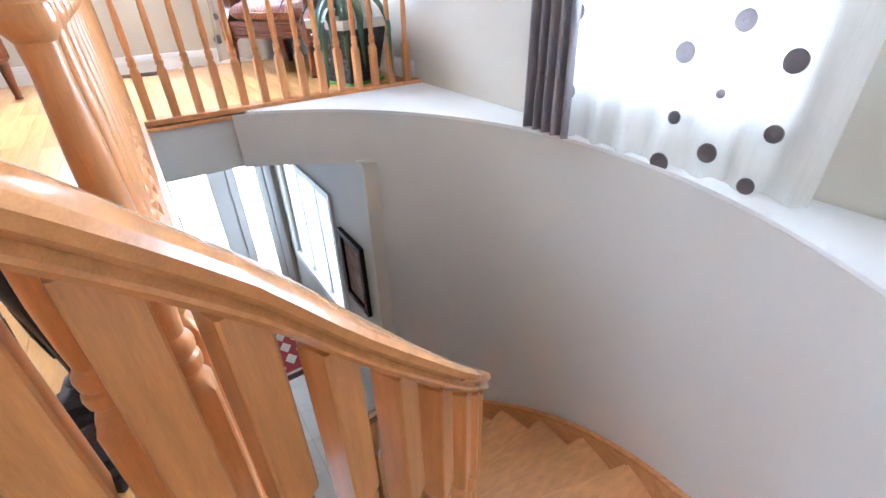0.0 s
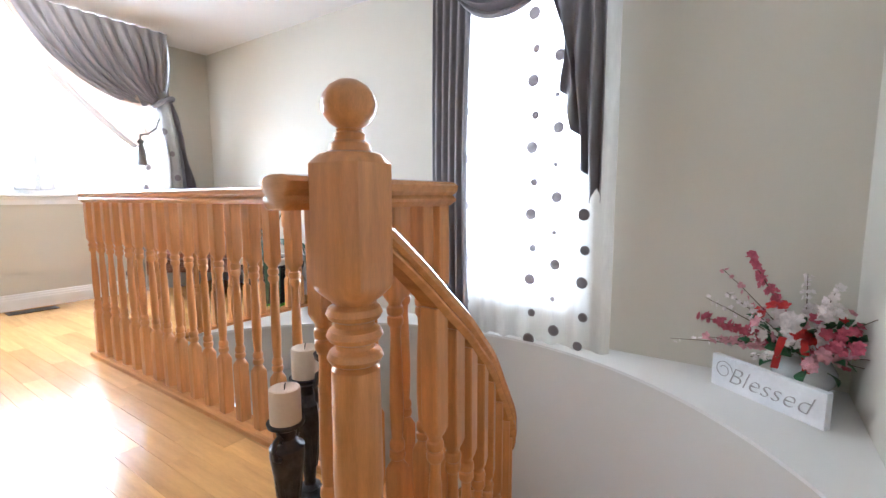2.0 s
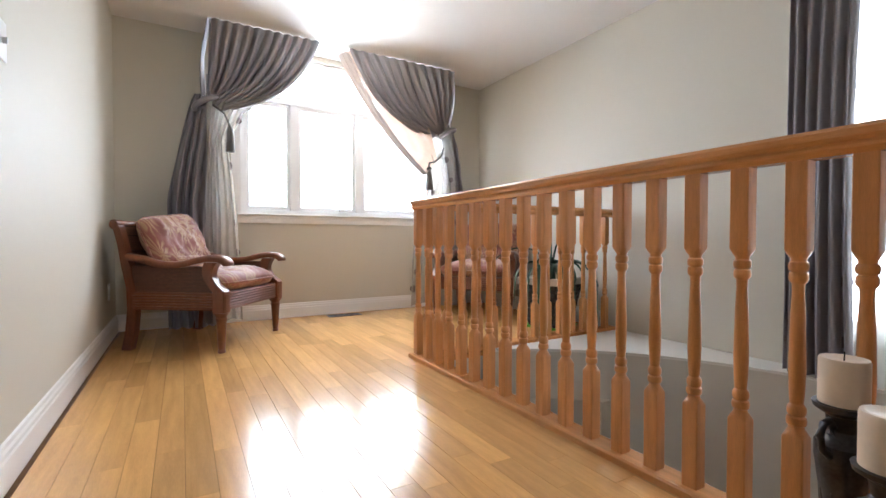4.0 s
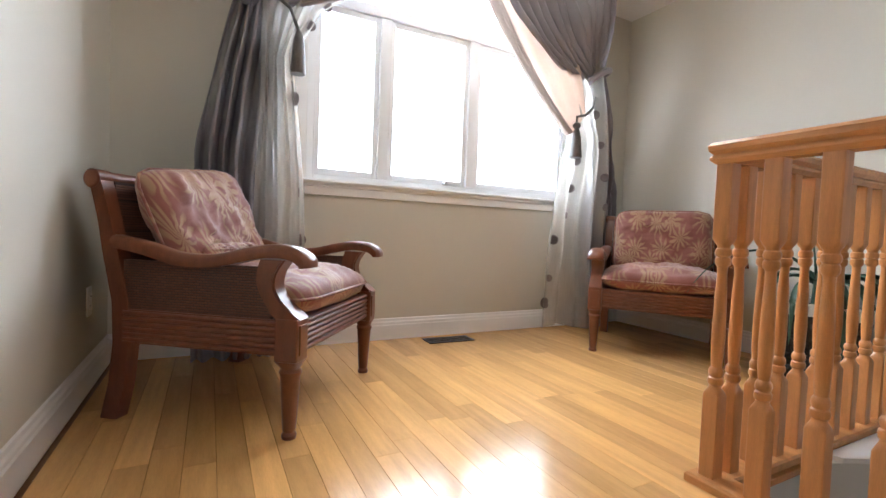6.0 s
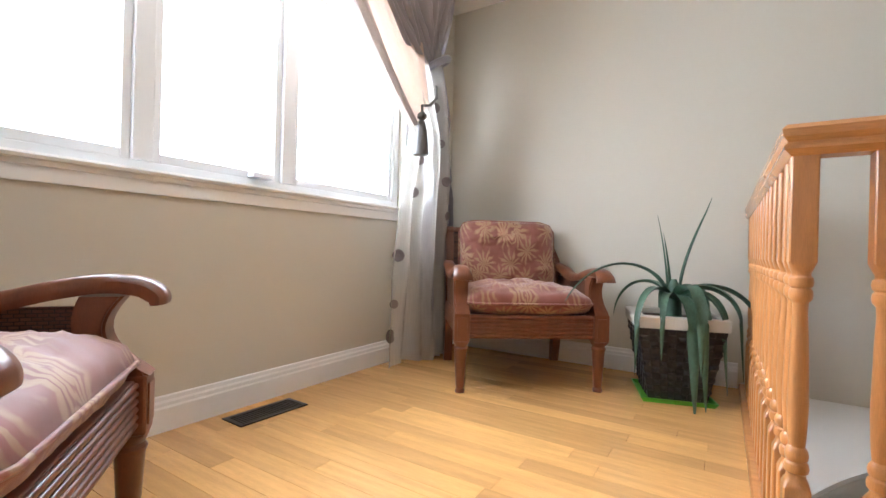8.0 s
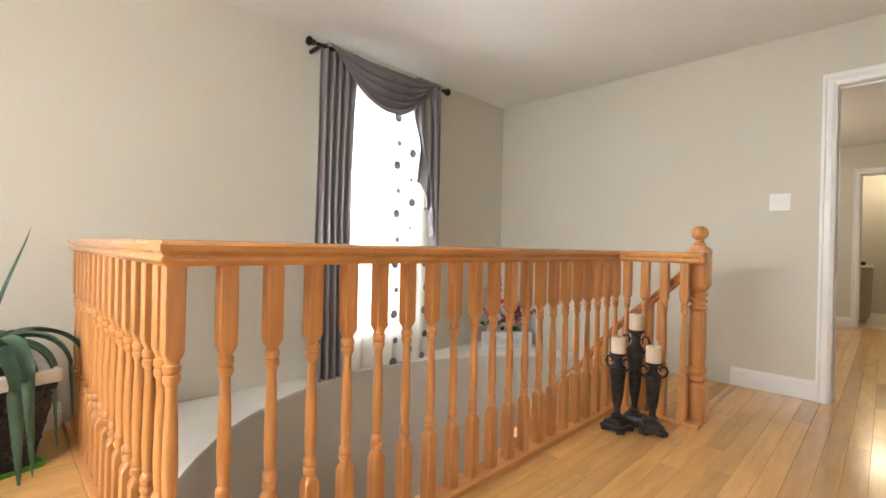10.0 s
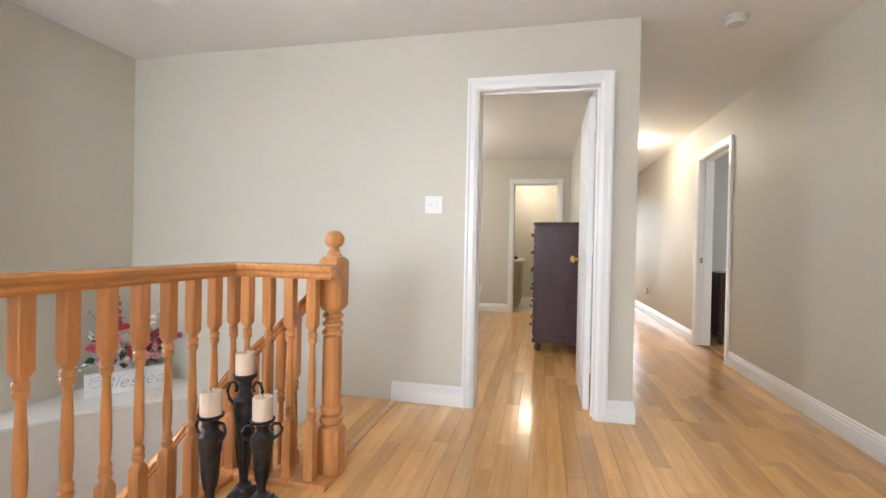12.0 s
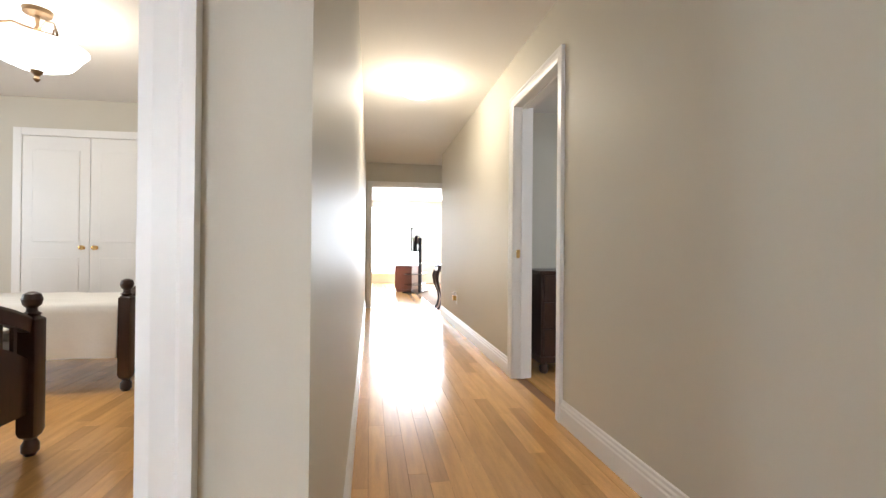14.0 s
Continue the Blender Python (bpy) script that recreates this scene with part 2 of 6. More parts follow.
struct("wall_return", boxes(((XH - TH, YR, 0), (XW - TH, YR + TH, CEIL))), M_wall, "plain greige return wall", "wall")
HY0, HY1 = -3.54, -2.74
struct("wall_hall_west", boxes(((XH - TH, HY1, 0), (XH, YR, CEIL)), ((XH - TH, -7.0, 0), (XH, HY0, CEIL)), ((XH - TH, HY0, DZ), (XH, HY1, CEIL))), M_wall, "greige painted hallway wall with a doorway", "wall")
struct("wall_hall_east", boxes(((XC, YE, 0), (XC + TH, YS - TH, CEIL))), M_wall, "greige painted hallway wall", "wall")
FX0, FX1 = -2.90, -1.55
struct("wall_hall_end", boxes(((FX1, YE - TH, 0), (XC + TH, YE, CEIL)), ((-4.4, YE - TH, 0), (FX0, YE, CEIL)), ((FX0, YE - TH, DZ), (FX1, YE, CEIL))), M_wall, "greige painted wall at the hallway end with a doorway", "wall")
struct("wall_hall_side", boxes(((-4.5, YE, 0), (-4.4, -7.0, CEIL)), ((-4.5, -7.0, 0), (XH - TH, -6.9, CEIL))), M_wall, "plain wall closing the hallway side", "wall")
struct("wall_far_room", boxes(((-4.2, -13.4, 0), (-4.1, YE - TH, CEIL)), ((0.6, -13.4, 0), (0.7, YE - TH, CEIL)), ((-4.2, -13.5, 0), (0.7, -13.4, CEIL)), ((XC + TH, YE - TH, 0), (0.7, YE, CEIL))), M_wall, "light wall of the bright room past the hallway", "wall")
struct("wall_side_room", boxes(((-5.4, -5.4, 0), (-5.3, -0.9, CEIL)), ((-5.3, -1.0, 0), (XH - TH, -0.9, CEIL)), ((-5.3, -4.9, 0), (XH - TH, -4.8, CEIL))), M_wall, "plain wall of the room beside the hallway", "wall")
BX0, BX1 = -1.155, -0.48
struct("wall_bedroom_south", boxes(((XC + TH, YB - TH, 0), (BX0, YB, CEIL)), ((BX1, YB - TH, 0), (3.8, YB, CEIL)), ((BX0, YB - TH, DZ), (BX1, YB, CEIL))), M_wall, "pale bedroom wall with a bathroom doorway", "wall")
struct("wall_bedroom_east", boxes(((3.7, YB, 0), (3.8, YS - TH, CEIL)), ((XE, YS - TH, 0), (3.8, YS, CEIL))), M_wall, "pale bedroom side wall", "wall")
struct("wall_bathroom", boxes(((XC + TH, -7.75, 0), (0.6, -7.65, CEIL)), ((0.5, -7.65, 0), (0.6, YB - TH, CEIL))), M_wall, "warm-lit bathroom wall", "wall")

# ceiling, one mesh
bm = boxes(((XW - TH, -1.1, CEIL), (XE + TH, YN + TH, CEIL + 0.1)), ((XH - TH, -1.1, CEIL), (XW - TH, YR + TH, CEIL + 0.1)), ((-5.4, -8.4, CEIL), (XC + TH, -1.1, CEIL + 0.1)), ((XC + TH, -8.4, CEIL), (3.8, -1.1, CEIL + 0.1)), ((-4.2, -13.5, CEIL), (0.7, -8.4, CEIL + 0.1)))
struct("ceiling", bm, M_ceil, "white painted ceiling", "ceiling")

# bright sky outside the windows
M_sky = glow("overcast_sky", (0.95, 0.98, 1.0), 7.0)
struct("backdrop", boxes(((-7, 7.0, -3), (9.0, 7.05, 7)), ((9.0, -6, -3), (9.05, 7, 7))), M_sky, "bright overcast sky outside the windows", "backdrop")

# floor slabs round the stairwell
bm = boxes(((XH - TH, YS - TH, -0.3), (RX, RY, -0.013)), ((XW - TH, RY, -0.3), (XE + TH, YN + TH, -0.013)), ((-5.4, -8.4, -0.3), (3.8, YS - TH, -0.013)), ((-4.2, -13.5, -0.3), (0.7, -8.4, -0.013)))
struct("floor", bm, M_gap, "wooden floor of honey maple boards", "floor")

# stairwell: curved wall, ledge, fascia
bm = bmesh.new()
sweep(bm, arc(CR, -112, 44, 60, 0), [(0, LOW), (0, -0.012), (0.12, -0.012), (0.12, LOW)])
struct("wall_curved", bm, M_shaft, "smooth curved stairwell wall", "wall", smooth=0.6)
bm = bmesh.new()
sweep(bm, arc(CR, 44, 68, 10, 0), [(0, -0.32), (0, -0.012), (0.12, -0.012), (0.12, -0.32)])
struct("wall_curved_header", bm, M_shaft, "curved header above the foyer opening", "wall", smooth=0.6)
bm = bmesh.new()
prism(bm, [(XE, YS)] + [(XE, RY - 0.05), (CX + 0.76, RY - 0.05)] + arc(CR, 65, -74, 60), -0.011, 0.004)
struct("ledge", bm, M_ledge, "white painted ledge round the stairwell at floor height", "ledge")
struct("fascia", boxes(((RX - 0.006, RS - 0.1, -0.32), (RX + 0.02, RY, -0.002))), M_trim, "white painted fascia along the stairwell edge", "trim")
struct("fascia_north", boxes(((RX + 0.02, RY - 0.02, -0.32), (CX + 0.78, RY + 0.006, -0.034))), M_shaft, "painted stairwell edge below the railing", "trim")
struct("nosing", box(bmesh.new(), (RX + 0.02, RY - 0.05, -0.034), (CX + 0.76, RY + 0.006, -0.012), 0.004), M_oakrail, "oak nosing under the railing", "trim")

# ---- railings and stair ----
RAIL_TOP, PLINTH = 0.945, 0.026
RAIL_SEC = [(-0.022, -0.062), (-0.034, -0.050), (-0.034, -0.044), (-0.027, -0.036), (-0.036, -0.026), (-0.038, -0.012), (-0.030, -0.003), (-0.014, 0.0), (0.014, 0.0), (0.030, -0.003), (0.038, -0.012), (0.036, -0.026), (0.027, -0.036), (0.034, -0.044), (0.034, -0.050), (0.022, -0.062)]


def baluster_mesh(h, foot=0.235, head=0.21, w=0.0215):
    """Turned baluster: square foot and head, rings and a long vase between."""
    f, t = foot, h - head
    v = t - f
    prof = [(0, w, 0), (f - 0.008, w, 0), (f + 0.004, w * 0.90, 0.6), (f + 0.012, w * 0.74, 1), (f + 0.018, w * 0.72, 1), (f + 0.022, w * 0.88, 1), (f + 0.030, w * 0.94, 1), (f + 0.038, w * 0.88, 1), (f + 0.042, w * 0.72, 1),
            (f + 0.046, w * 0.84, 1), (f + 0.054, w * 0.89, 1), (f + 0.062, w * 0.84, 1), (f + 0.070, w * 0.62, 1), (f + 0.10, w * 0.72, 1), (f + v * 0.36, w * 0.80, 1), (f + v * 0.65, w * 0.68, 1), (t - 0.09, w * 0.56, 1),
            (t - 0.070, w * 0.60, 1), (t - 0.062, w * 0.86, 1), (t - 0.054, w * 0.90, 1), (t - 0.046, w * 0.86, 1), (t - 0.042, w * 0.72, 1), (t - 0.038, w * 0.88, 1), (t - 0.030, w * 0.94, 1), (t - 0.022, w * 0.88, 1),
            (t - 0.018, w * 0.72, 1), (t - 0.012, w * 0.74, 1), (t - 0.004, w * 0.90, 0.6), (t + 0.008, w, 0), (h, w, 0)]
    return mesh_of("baluster", turned(bmesh.new(), prof, corner=0.88), M_oak, 0.5)


def newel_profile(h):
    w = 0.055
    b = h - 0.345
    k = [(0, w, 0), (0.20, w, 0), (0.215, w * 0.9, 0.7), (0.222, w * 0.72, 1), (0.236, w * 0.95, 1), (0.255, w * 0.95, 1), (0.265, w * 0.72, 1), (0.28, w * 0.9, 1), (0.30, w * 0.9, 1), (0.31, w * 0.74, 1), (0.42, w * 0.80, 1), (b - 0.125, w * 0.76, 1)]
    for z in (-0.118, -0.080, -0.042):
        k += [(b + z, w * 0.62, 1), (b + z + 0.006, w * 0.80, 1), (b + z + 0.014, w * 0.88, 1), (b + z + 0.024, w * 0.80, 1), (b + z + 0.030, w * 0.62, 1)]
    k += [(b - 0.006, w * 0.72, 1), (b + 0.002, w * 0.86, 0.7), (b + 0.014, w * 0.97, 0.2), (b + 0.024, w, 0), (b + 0.220, w, 0), (b + 0.236, w * 0.84, 0.6), (b + 0.240, w * 0.64, 1), (b + 0.252, w * 0.60, 1), (b + 0.258, w * 0.42, 1), (b + 0.262, w * 0.46, 1), (b + 0.268, w * 0.46, 1), (b + 0.272, w * 0.36, 1), (b + 0.275, w * 0.40, 1)]
    for q in range(1, 9):
        k.append((b + 0.314 - 0.041 * math.cos(math.pi * q / 8), max(0.05, 0.82 * math.sin(math.pi * q / 8)) * w, 1))
    return k


BAL = baluster_mesh(RAIL_TOP - 0.06 - PLINTH)
railing = empty("landing_railing", "honey oak balustrade with turned balusters round the stairwell", "railing")
WEND = -0.055
bm = bmesh.new()
sweep(bm, [(WEND, RS, RAIL_TOP), (RX, RS, RAIL_TOP), (RX, RY, RAIL_TOP), (XE - 0.004, RY, RAIL_TOP)], RAIL_SEC)
part("handrail", bm, M_oakrail, railing, smooth=0.5)
bm = bmesh.new()
rings = []
for out, k in ((0.0, 1.0), (0.004, 0.985), (0.007, 0.94), (0.008, 0.88)):
    rings.append([bm.verts.new((WEND - out, RS - u * k, RAIL_TOP - 0.031 + (v + 0.031) * k)) for u, v in RAIL_SEC])
for a, b in zip(rings, rings[1:]):
    for i in range(len(RAIL_SEC)):
        j = (i + 1) % len(RAIL_SEC)
        bm.faces.new((a[i], b[i], b[j], a[j]))
bm.faces.new(rings[-1])
bmesh.ops.recalc_face_normals(bm, faces=bm.faces[:])
part("handrail_end", bm, M_oakrail, railing, smooth=0.8)
bm = bmesh.new()
sweep(bm, [(WEND, RS, 0), (RX, RS, 0), (RX, RY, 0), (XE - 0.004, RY, 0)], [(-0.045, 0), (-0.045, 0.02), (-0.04, PLINTH), (0.04, PLINTH), (0.045, 0.02), (0.045, 0)])
part("base_rail", bm, M_oakrail, railing)


def place_bal(x, y, z=PLINTH):
    ob = part("baluster", BAL, None, railing)
    ob.location = (x, y, z)


n = 20
for i in range(n + 1):
    place_bal(RX, RS + (RY - RS) * i / n)
for i in range(14):
    place_bal(0.50 + 0.1195 * i, RY)
for i in range(4):
    place_bal(0.035 + 0.105 * i, RS)
bm = turned(bmesh.new(), newel_profile(1.084), 32, corner=0.70)
newel = part("newel_post", bm, M_oak, railing, "turned oak newel post with a ball finial", smooth=0.5)
newel.location = (0, 0, 0)

# curved staircase
RISE, STEP, A0, NT = 0.1833, 10.0, -95.0, 14
RIN = 0.86
stair = empty("staircase", "curved oak staircase winding down along the wall", "staircase", kind="structure")
for i in range(NT):
    a, z = A0 + STEP * i, -RISE * (i + 1)
    bm = bmesh.new()
    prism(bm, arc(RIN - 0.06, a - 2.4, a + STEP, 3) + arc(CR - 0.002, a + STEP, a - 1.2, 4), z - 0.03, z)
    bmesh.ops.bevel(bm, geom=bm.edges[:], offset=0.007, segments=2, affect="EDGES", clamp_overlap=True)
    part("tread", bm, M_tread, stair)
for i in range(NT + 1):
    a, z = A0 + STEP * i, -RISE * i
    bm = bmesh.new()
    prism(bm, arc(RIN - 0.045, a, a + 1.0, 1) + arc(CR - 0.002, a + 0.6, a, 1), z - RISE, z - 0.03)
    part("riser", bm, M_tread, stair)
bm = bmesh.new()
pts = [(CX + (CR - 0.001) * math.cos(radians(a)), CY + (CR - 0.001) * math.sin(radians(a)), -RISE * (a - A0) / STEP - RISE * 0.6) for a in np.arange(A0, A0 + STEP * NT + 1, 2.5)]
sweep(bm, pts, [(0, -0.22), (-0.018, -0.22), (-0.018, 0.145), (-0.024, 0.155), (-0.024, 0.168), (0, 0.175)])
part("wall_skirt", bm, M_oakrail, stair, smooth=0.5)
bm = bmesh.new()
pts = [(CX + RIN * math.cos(radians(a)), CY + RIN * math.sin(radians(a)), -RISE * (a - A0) / STEP - RISE) for a in np.arange(A0, A0 + STEP * NT + 1, 2.5)]
sweep(bm, pts, [(-0.02, -0.28), (-0.02, 0.13), (-0.03, 0.15), (0.03, 0.15), (0.02, 0.13), (0.02, -0.28)])
part("inner_stringer", bm, M_oakrail, stair, smooth=0.5)
bm = boxes(((-0.005, YS + 0.001, -0.02), (0.035, -0.045, 0.004)))
part("landing_nosing", bm, M_tread, stair)

stair_rail = empty("stair_railing", "curved honey oak stair handrail on turned balusters", "railing")


def rail_z(a):
    return float(np.interp(a, [-105, -100, -94, -89, -83, -74, -68, -63, -51, -25, 45], [0.915, 0.86, 0.785, 0.72, 0.65, 0.535, 0.445, 0.35, 0.125, -0.32, -0.32 - RISE * 7]))


def rail_r(a):
    return float(np.interp(a, [-105, -80, -68, -60, -52, -40], [0.775, 0.79, 0.81, 0.845, 0.87, 0.88]))


def on_rail(a, z):
    return (CX + rail_r(a) * math.cos(radians(a)), CY + rail_r(a) * math.sin(radians(a)), z)


bm = bmesh.new()
pts = [on_rail(a, rail_z(a)) for a in np.arange(-105, A0 + STEP * NT + 1, 2.0)]
sweep(bm, pts, [(u * 1.0, v) for u, v in RAIL_SEC])
part("handrail", bm, M_oakrail, stair_rail, smooth=0.5)
for i in range(1, 2 * NT):
    a = A0 + STEP * i / 2
    foot_z = -RISE * (a - A0) / STEP - RISE + 0.135
    tall = rail_z(a) - 0.05 - foot_z
    ob = part("baluster", baluster_mesh(tall, 0.20, 0.27, 0.021), None, stair_rail)
    ob.matrix_world = Matrix.Translation(on_rail(a, foot_z)) @ pose(0, 0, 0, 0, 0, a)
bm = turned(bmesh.new(), newel_profile(1.15), 24, corner=0.70)
ob = part("newel_post", bm, M_oak, stair_rail, smooth=0.5)
aa = radians(A0 + STEP * NT)
ob.location = (CX + RIN * math.cos(aa), CY + RIN * math.sin(aa), LOW)

# ---- trim, windows, doors ----
BASE_SEC = [(0, 0), (-0.016, 0), (-0.016, 0.085), (-0.012, 0.092), (-0.012, 0.104), (-0.007, 0.112), (-0.006, 0.125), (0, 0.13)]


def skirting(path, label="white moulded baseboard"):
    """Baseboard whose back lies to the right of the way along the path."""
    return struct("baseboard", sweep(bmesh.new(), [(x, y, 0.001) for x, y in path], BASE_SEC), M_trim, label, "baseboard")


skirting([(-0.437, YS), (0.04, YS)])
skirting([(XC, YE), (XC, YS), (-1.313, YS)])
skirting([(XE, RY + 0.05), (XE, YN), (XW, YN), (XW, YR), (XH, YR), (XH, HY1 + 0.07)])
skirting([(XH, HY0 - 0.07), (XH, -6.99)])
skirting([(BX1 + 0.07, YB), (0.52, YB)])
skirting([(XC + TH, YS - TH - 0.9), (XC + TH, YB), (BX0 - 0.07, YB)])


def casing(name, axis, at, a0, a1, top, face, label):
    """Door casing with a stepped face round an opening, and the jamb lining through the wall."""
    thing = empty(name, label, "door frame", kind="structure")
    sec = [(0, 0.0), (0, 0.012), (0.02, 0.018), (0.05, 0.018), (0.056, 0.022), (0.072, 0.022), (0.072, 0.0)]
    for side in (0, 1):
        bm = bmesh.new()
        off = 0.0 if side == 0 else -TH
        s = 1 if side == 0 else -1
        rows = []
        for px, pz, dx, dz in ((a0, 0.0, -1, 0), (a0, top, -1, 1), (a1, top, 1, 1), (a1, 0.0, 1, 0)):
            ring = []
            for o, d in sec:
                u, w, out = px + dx * o, pz + dz * o, at + face * (off + s * d)
                ring.append(bm.verts.new((u, out, w) if axis == "x" else (out, u, w)))
            rows.append(ring)
        for a, b in zip(rows, rows[1:]):
            for i in range(len(sec)):
                j = (i + 1) % len(sec)
                bm.faces.new((a[i], b[i], b[j], a[j]))
        bm.faces.new(rows[0])
        bm.faces.new(rows[-1][::-1])
        bmesh.ops.recalc_face_normals(bm, faces=bm.faces[:])
        part("casing", bm, M_trim, thing)
    lo, hi = sorted((at + face * 0.001, at - face * (TH + 0.001)))
    spans = (((a0, 0), (a0 + 0.004, top)), ((a1 - 0.004, 0), (a1, top)), ((a0, top - 0.004), (a1, top)))
    mid = at - face * (TH * 0.55)
    for (u0, w0), (u1, w1) in spans:
        b0, b1 = ((u0, lo, w0), (u1, hi, w1)) if axis == "x" else ((lo, u0, w0), (hi, u1, w1))
        part("jamb", box(bmesh.new(), b0, b1), M_trim, thing)
    for (u0, w0), (u1, w1) in (((a0 + 0.004, 0), (a0 + 0.014, top - 0.004)), ((a1 - 0.014, 0), (a1 - 0.004, top - 0.004)), ((a0 + 0.014, top - 0.016), (a1 - 0.014, top - 0.004))):
        b0, b1 = ((u0, mid - 0.018, w0), (u1, mid + 0.018, w1)) if axis == "x" else ((mid - 0.018, u0, w0), (mid + 0.018, u1, w1))
        part("door_stop", box(bmesh.new(), b0, b1), M_trim, thing)
    return thing


casing("door_1", "x", YS, DX0, DX1, DZ, 1, "white painted bedroom door casing")
hall_case = casing("door_2", "y", XH, HY0, HY1, DZ, 1, "white painted door casing in the hallway")
casing("door_3", "x", YE, FX0, FX1, DZ, 1, "white painted casing at the hallway end")
casing("door_4", "x", YB, BX0, BX1, DZ, 1, "white painted bathroom door casing")

M_brass = mat("polished_brass", (0.75, 0.52, 0.22), 0.22, 1.0, vary=0.05)
M_dark = mat("dark_walnut", (0.035, 0.014, 0.010), 0.30, vary=0.2, scale=5, fine=60, stretch=(10, 10, 1.5), coat=0.2)
M_plum = mat("plum_brown_lacquer", (0.085, 0.045, 0.055), 0.28, vary=0.15, scale=4, fine=60, stretch=(8, 8, 1.2), coat=0.15)


part("strike_plate", box(bmesh.new(), (XH - 0.045, HY0 + 0.003, 0.90), (XH - 0.018, HY0 + 0.007, 0.96), 0.001), M_brass, hall_case, "small brass strike plate")


def panel_door(name, w, h, label, m, knob=True, latch=1):
    """Moulded six-panel style leaf hinged on its local origin, lying along +x."""
    thing = empty(name, label, "door", m=m)
    part("leaf", box(bmesh.new(), (0, -0.018, 0.008), (w, 0.018, h), 0.002), M_trim, thing)
    for side in (-1, 1):
        for x0, x1 in ((0.10, w / 2 - 0.045), (w / 2 + 0.045, w - 0.10)):
            for z0, z1 in ((0.20, 0.86), (1.0, h - 0.14)):
                bm = bmesh.new()
                y = side * 0.018
                rings = []
                for o, d in ((0, 0.0005), (0.012, 0.006), (0.022, 0.002), (0.045, 0.006)):
                    rings.append([bm.verts.new((x, y + side * d, z)) for x, z in ((x0 + o, z0 + o), (x1 - o, z0 + o), (x1 - o, z1 - o), (x0 + o, z1 - o))])
                for a, b in zip(rings, rings[1:]):
                    for i in range(4):
                        bm.faces.new((a[i], a[(i + 1) % 4], b[(i + 1) % 4], b[i]))
                bm.faces.new(rings[-1])
                bmesh.ops.recalc_face_normals(bm, faces=bm.faces[:])
                part("panel", bm, M_trim, thing)
    if knob:
        for side in (-1, 1):
            bm = turned(bmesh.new(), [(0, 0.028, 1), (0.006, 0.028, 1), (0.010, 0.012, 1), (0.03, 0.011, 1), (0.036, 0.022, 1), (0.048, 0.029, 1), (0.060, 0.024, 1), (0.066, 0.008, 1)], 16)
            bm.transform(pose(w - 0.065, side * 0.018, 0.95, 90 * -side, 0, 0))
            part("knob", bm, M_brass, thing, "polished brass knob", smooth=0.5)
    for z in (0.25, 1.0, 1.78):
        part("hinge", box(bmesh.new(), (-0.006, -0.022, z), (0.004, 0.022, z + 0.09)), M_trim, thing)
    return thing


panel_door("bedroom_door", DX1 - DX0 - 0.06, 2.0, "white moulded panel door standing open into the bedroom", pose(DX0 + 0.035, YS - TH - 0.012, 0, 0, 0, -90.5))
panel_door("hall_room_door", HY1 - HY0 - 0.06, 2.0, "white panel door swung open inside the side room", pose(XH - TH - 0.012, HY1 - 0.035, 0, 0, 0, 172))

# north window: frame, mullions, transom, sill
M_vinyl = mat("white_vinyl", (0.80, 0.81, 0.82), 0.35, vary=0.01)
M_glass = bpy.data.materials.new("clear_glass")
M_glass.use_nodes = True
gn = M_glass.node_tree.nodes
gn.remove(gn["Principled BSDF"])
ga, gb, gm, gf = gn.new("ShaderNodeBsdfTransparent"), gn.new("ShaderNodeBsdfGlossy"), gn.new("ShaderNodeMixShader"), gn.new("ShaderNodeFresnel")
gb.inputs["Roughness"].default_value = 0.02
for a, b in ((gf.outputs[0], gm.inputs[0]), (ga.outputs[0], gm.inputs[1]), (gb.outputs[0], gm.inputs[2]), (gm.outputs[0], gn["Material Output"].inputs[0])):
    M_glass.node_tree.links.new(a, b)


def pane(lo, hi, parent):
    bm = bmesh.new()
    flat = min(range(3), key=lambda k: hi[k] - lo[k])
    p, q = [k for k in range(3) if k != flat]
    vs = []
    for a, b in ((lo[p], lo[q]), (hi[p], lo[q]), (hi[p], hi[q]), (lo[p], hi[q])):
        co = [0, 0, 0]
        co[flat], co[p], co[q] = (lo[flat] + hi[flat]) / 2, a, b
        vs.append(bm.verts.new(co))
    bm.faces.new(vs)
    ob = part("pane", bm, M_glass, parent)
    ob.visible_shadow = False
    return ob


win = empty("window_1", "wide white vinyl window with three lights and a transom", "window", kind="structure")
y0, y1 = YN + 0.035, YN + 0.095
for lo, hi in (((WX0, WZ0), (WX0 + 0.05, WZ1)), ((WX1 - 0.05, WZ0), (WX1, WZ1)), ((WX0 + 0.05, WZ0), (WX1 - 0.05, WZ0 + 0.045)), ((WX0 + 0.05, WZ1 - 0.05), (WX1 - 0.05, WZ1))):
    part("frame", box(bmesh.new(), (lo[0], y0, lo[1]), (hi[0], y1, hi[1]), 0.004), M_vinyl, win)
MU0, MU1, TR = 0.10, 0.72, 1.965
for x in (MU0, MU1):
    part("mullion", box(bmesh.new(), (x - 0.035, y0 - 0.006, WZ0 + 0.045), (x + 0.035, y1, TR - 0.03), 0.006), M_vinyl, win)
part("transom", box(bmesh.new(), (WX0 + 0.05, y0 - 0.008, TR - 0.03), (WX1 - 0.05, y1, TR + 0.03), 0.006), M_vinyl, win)
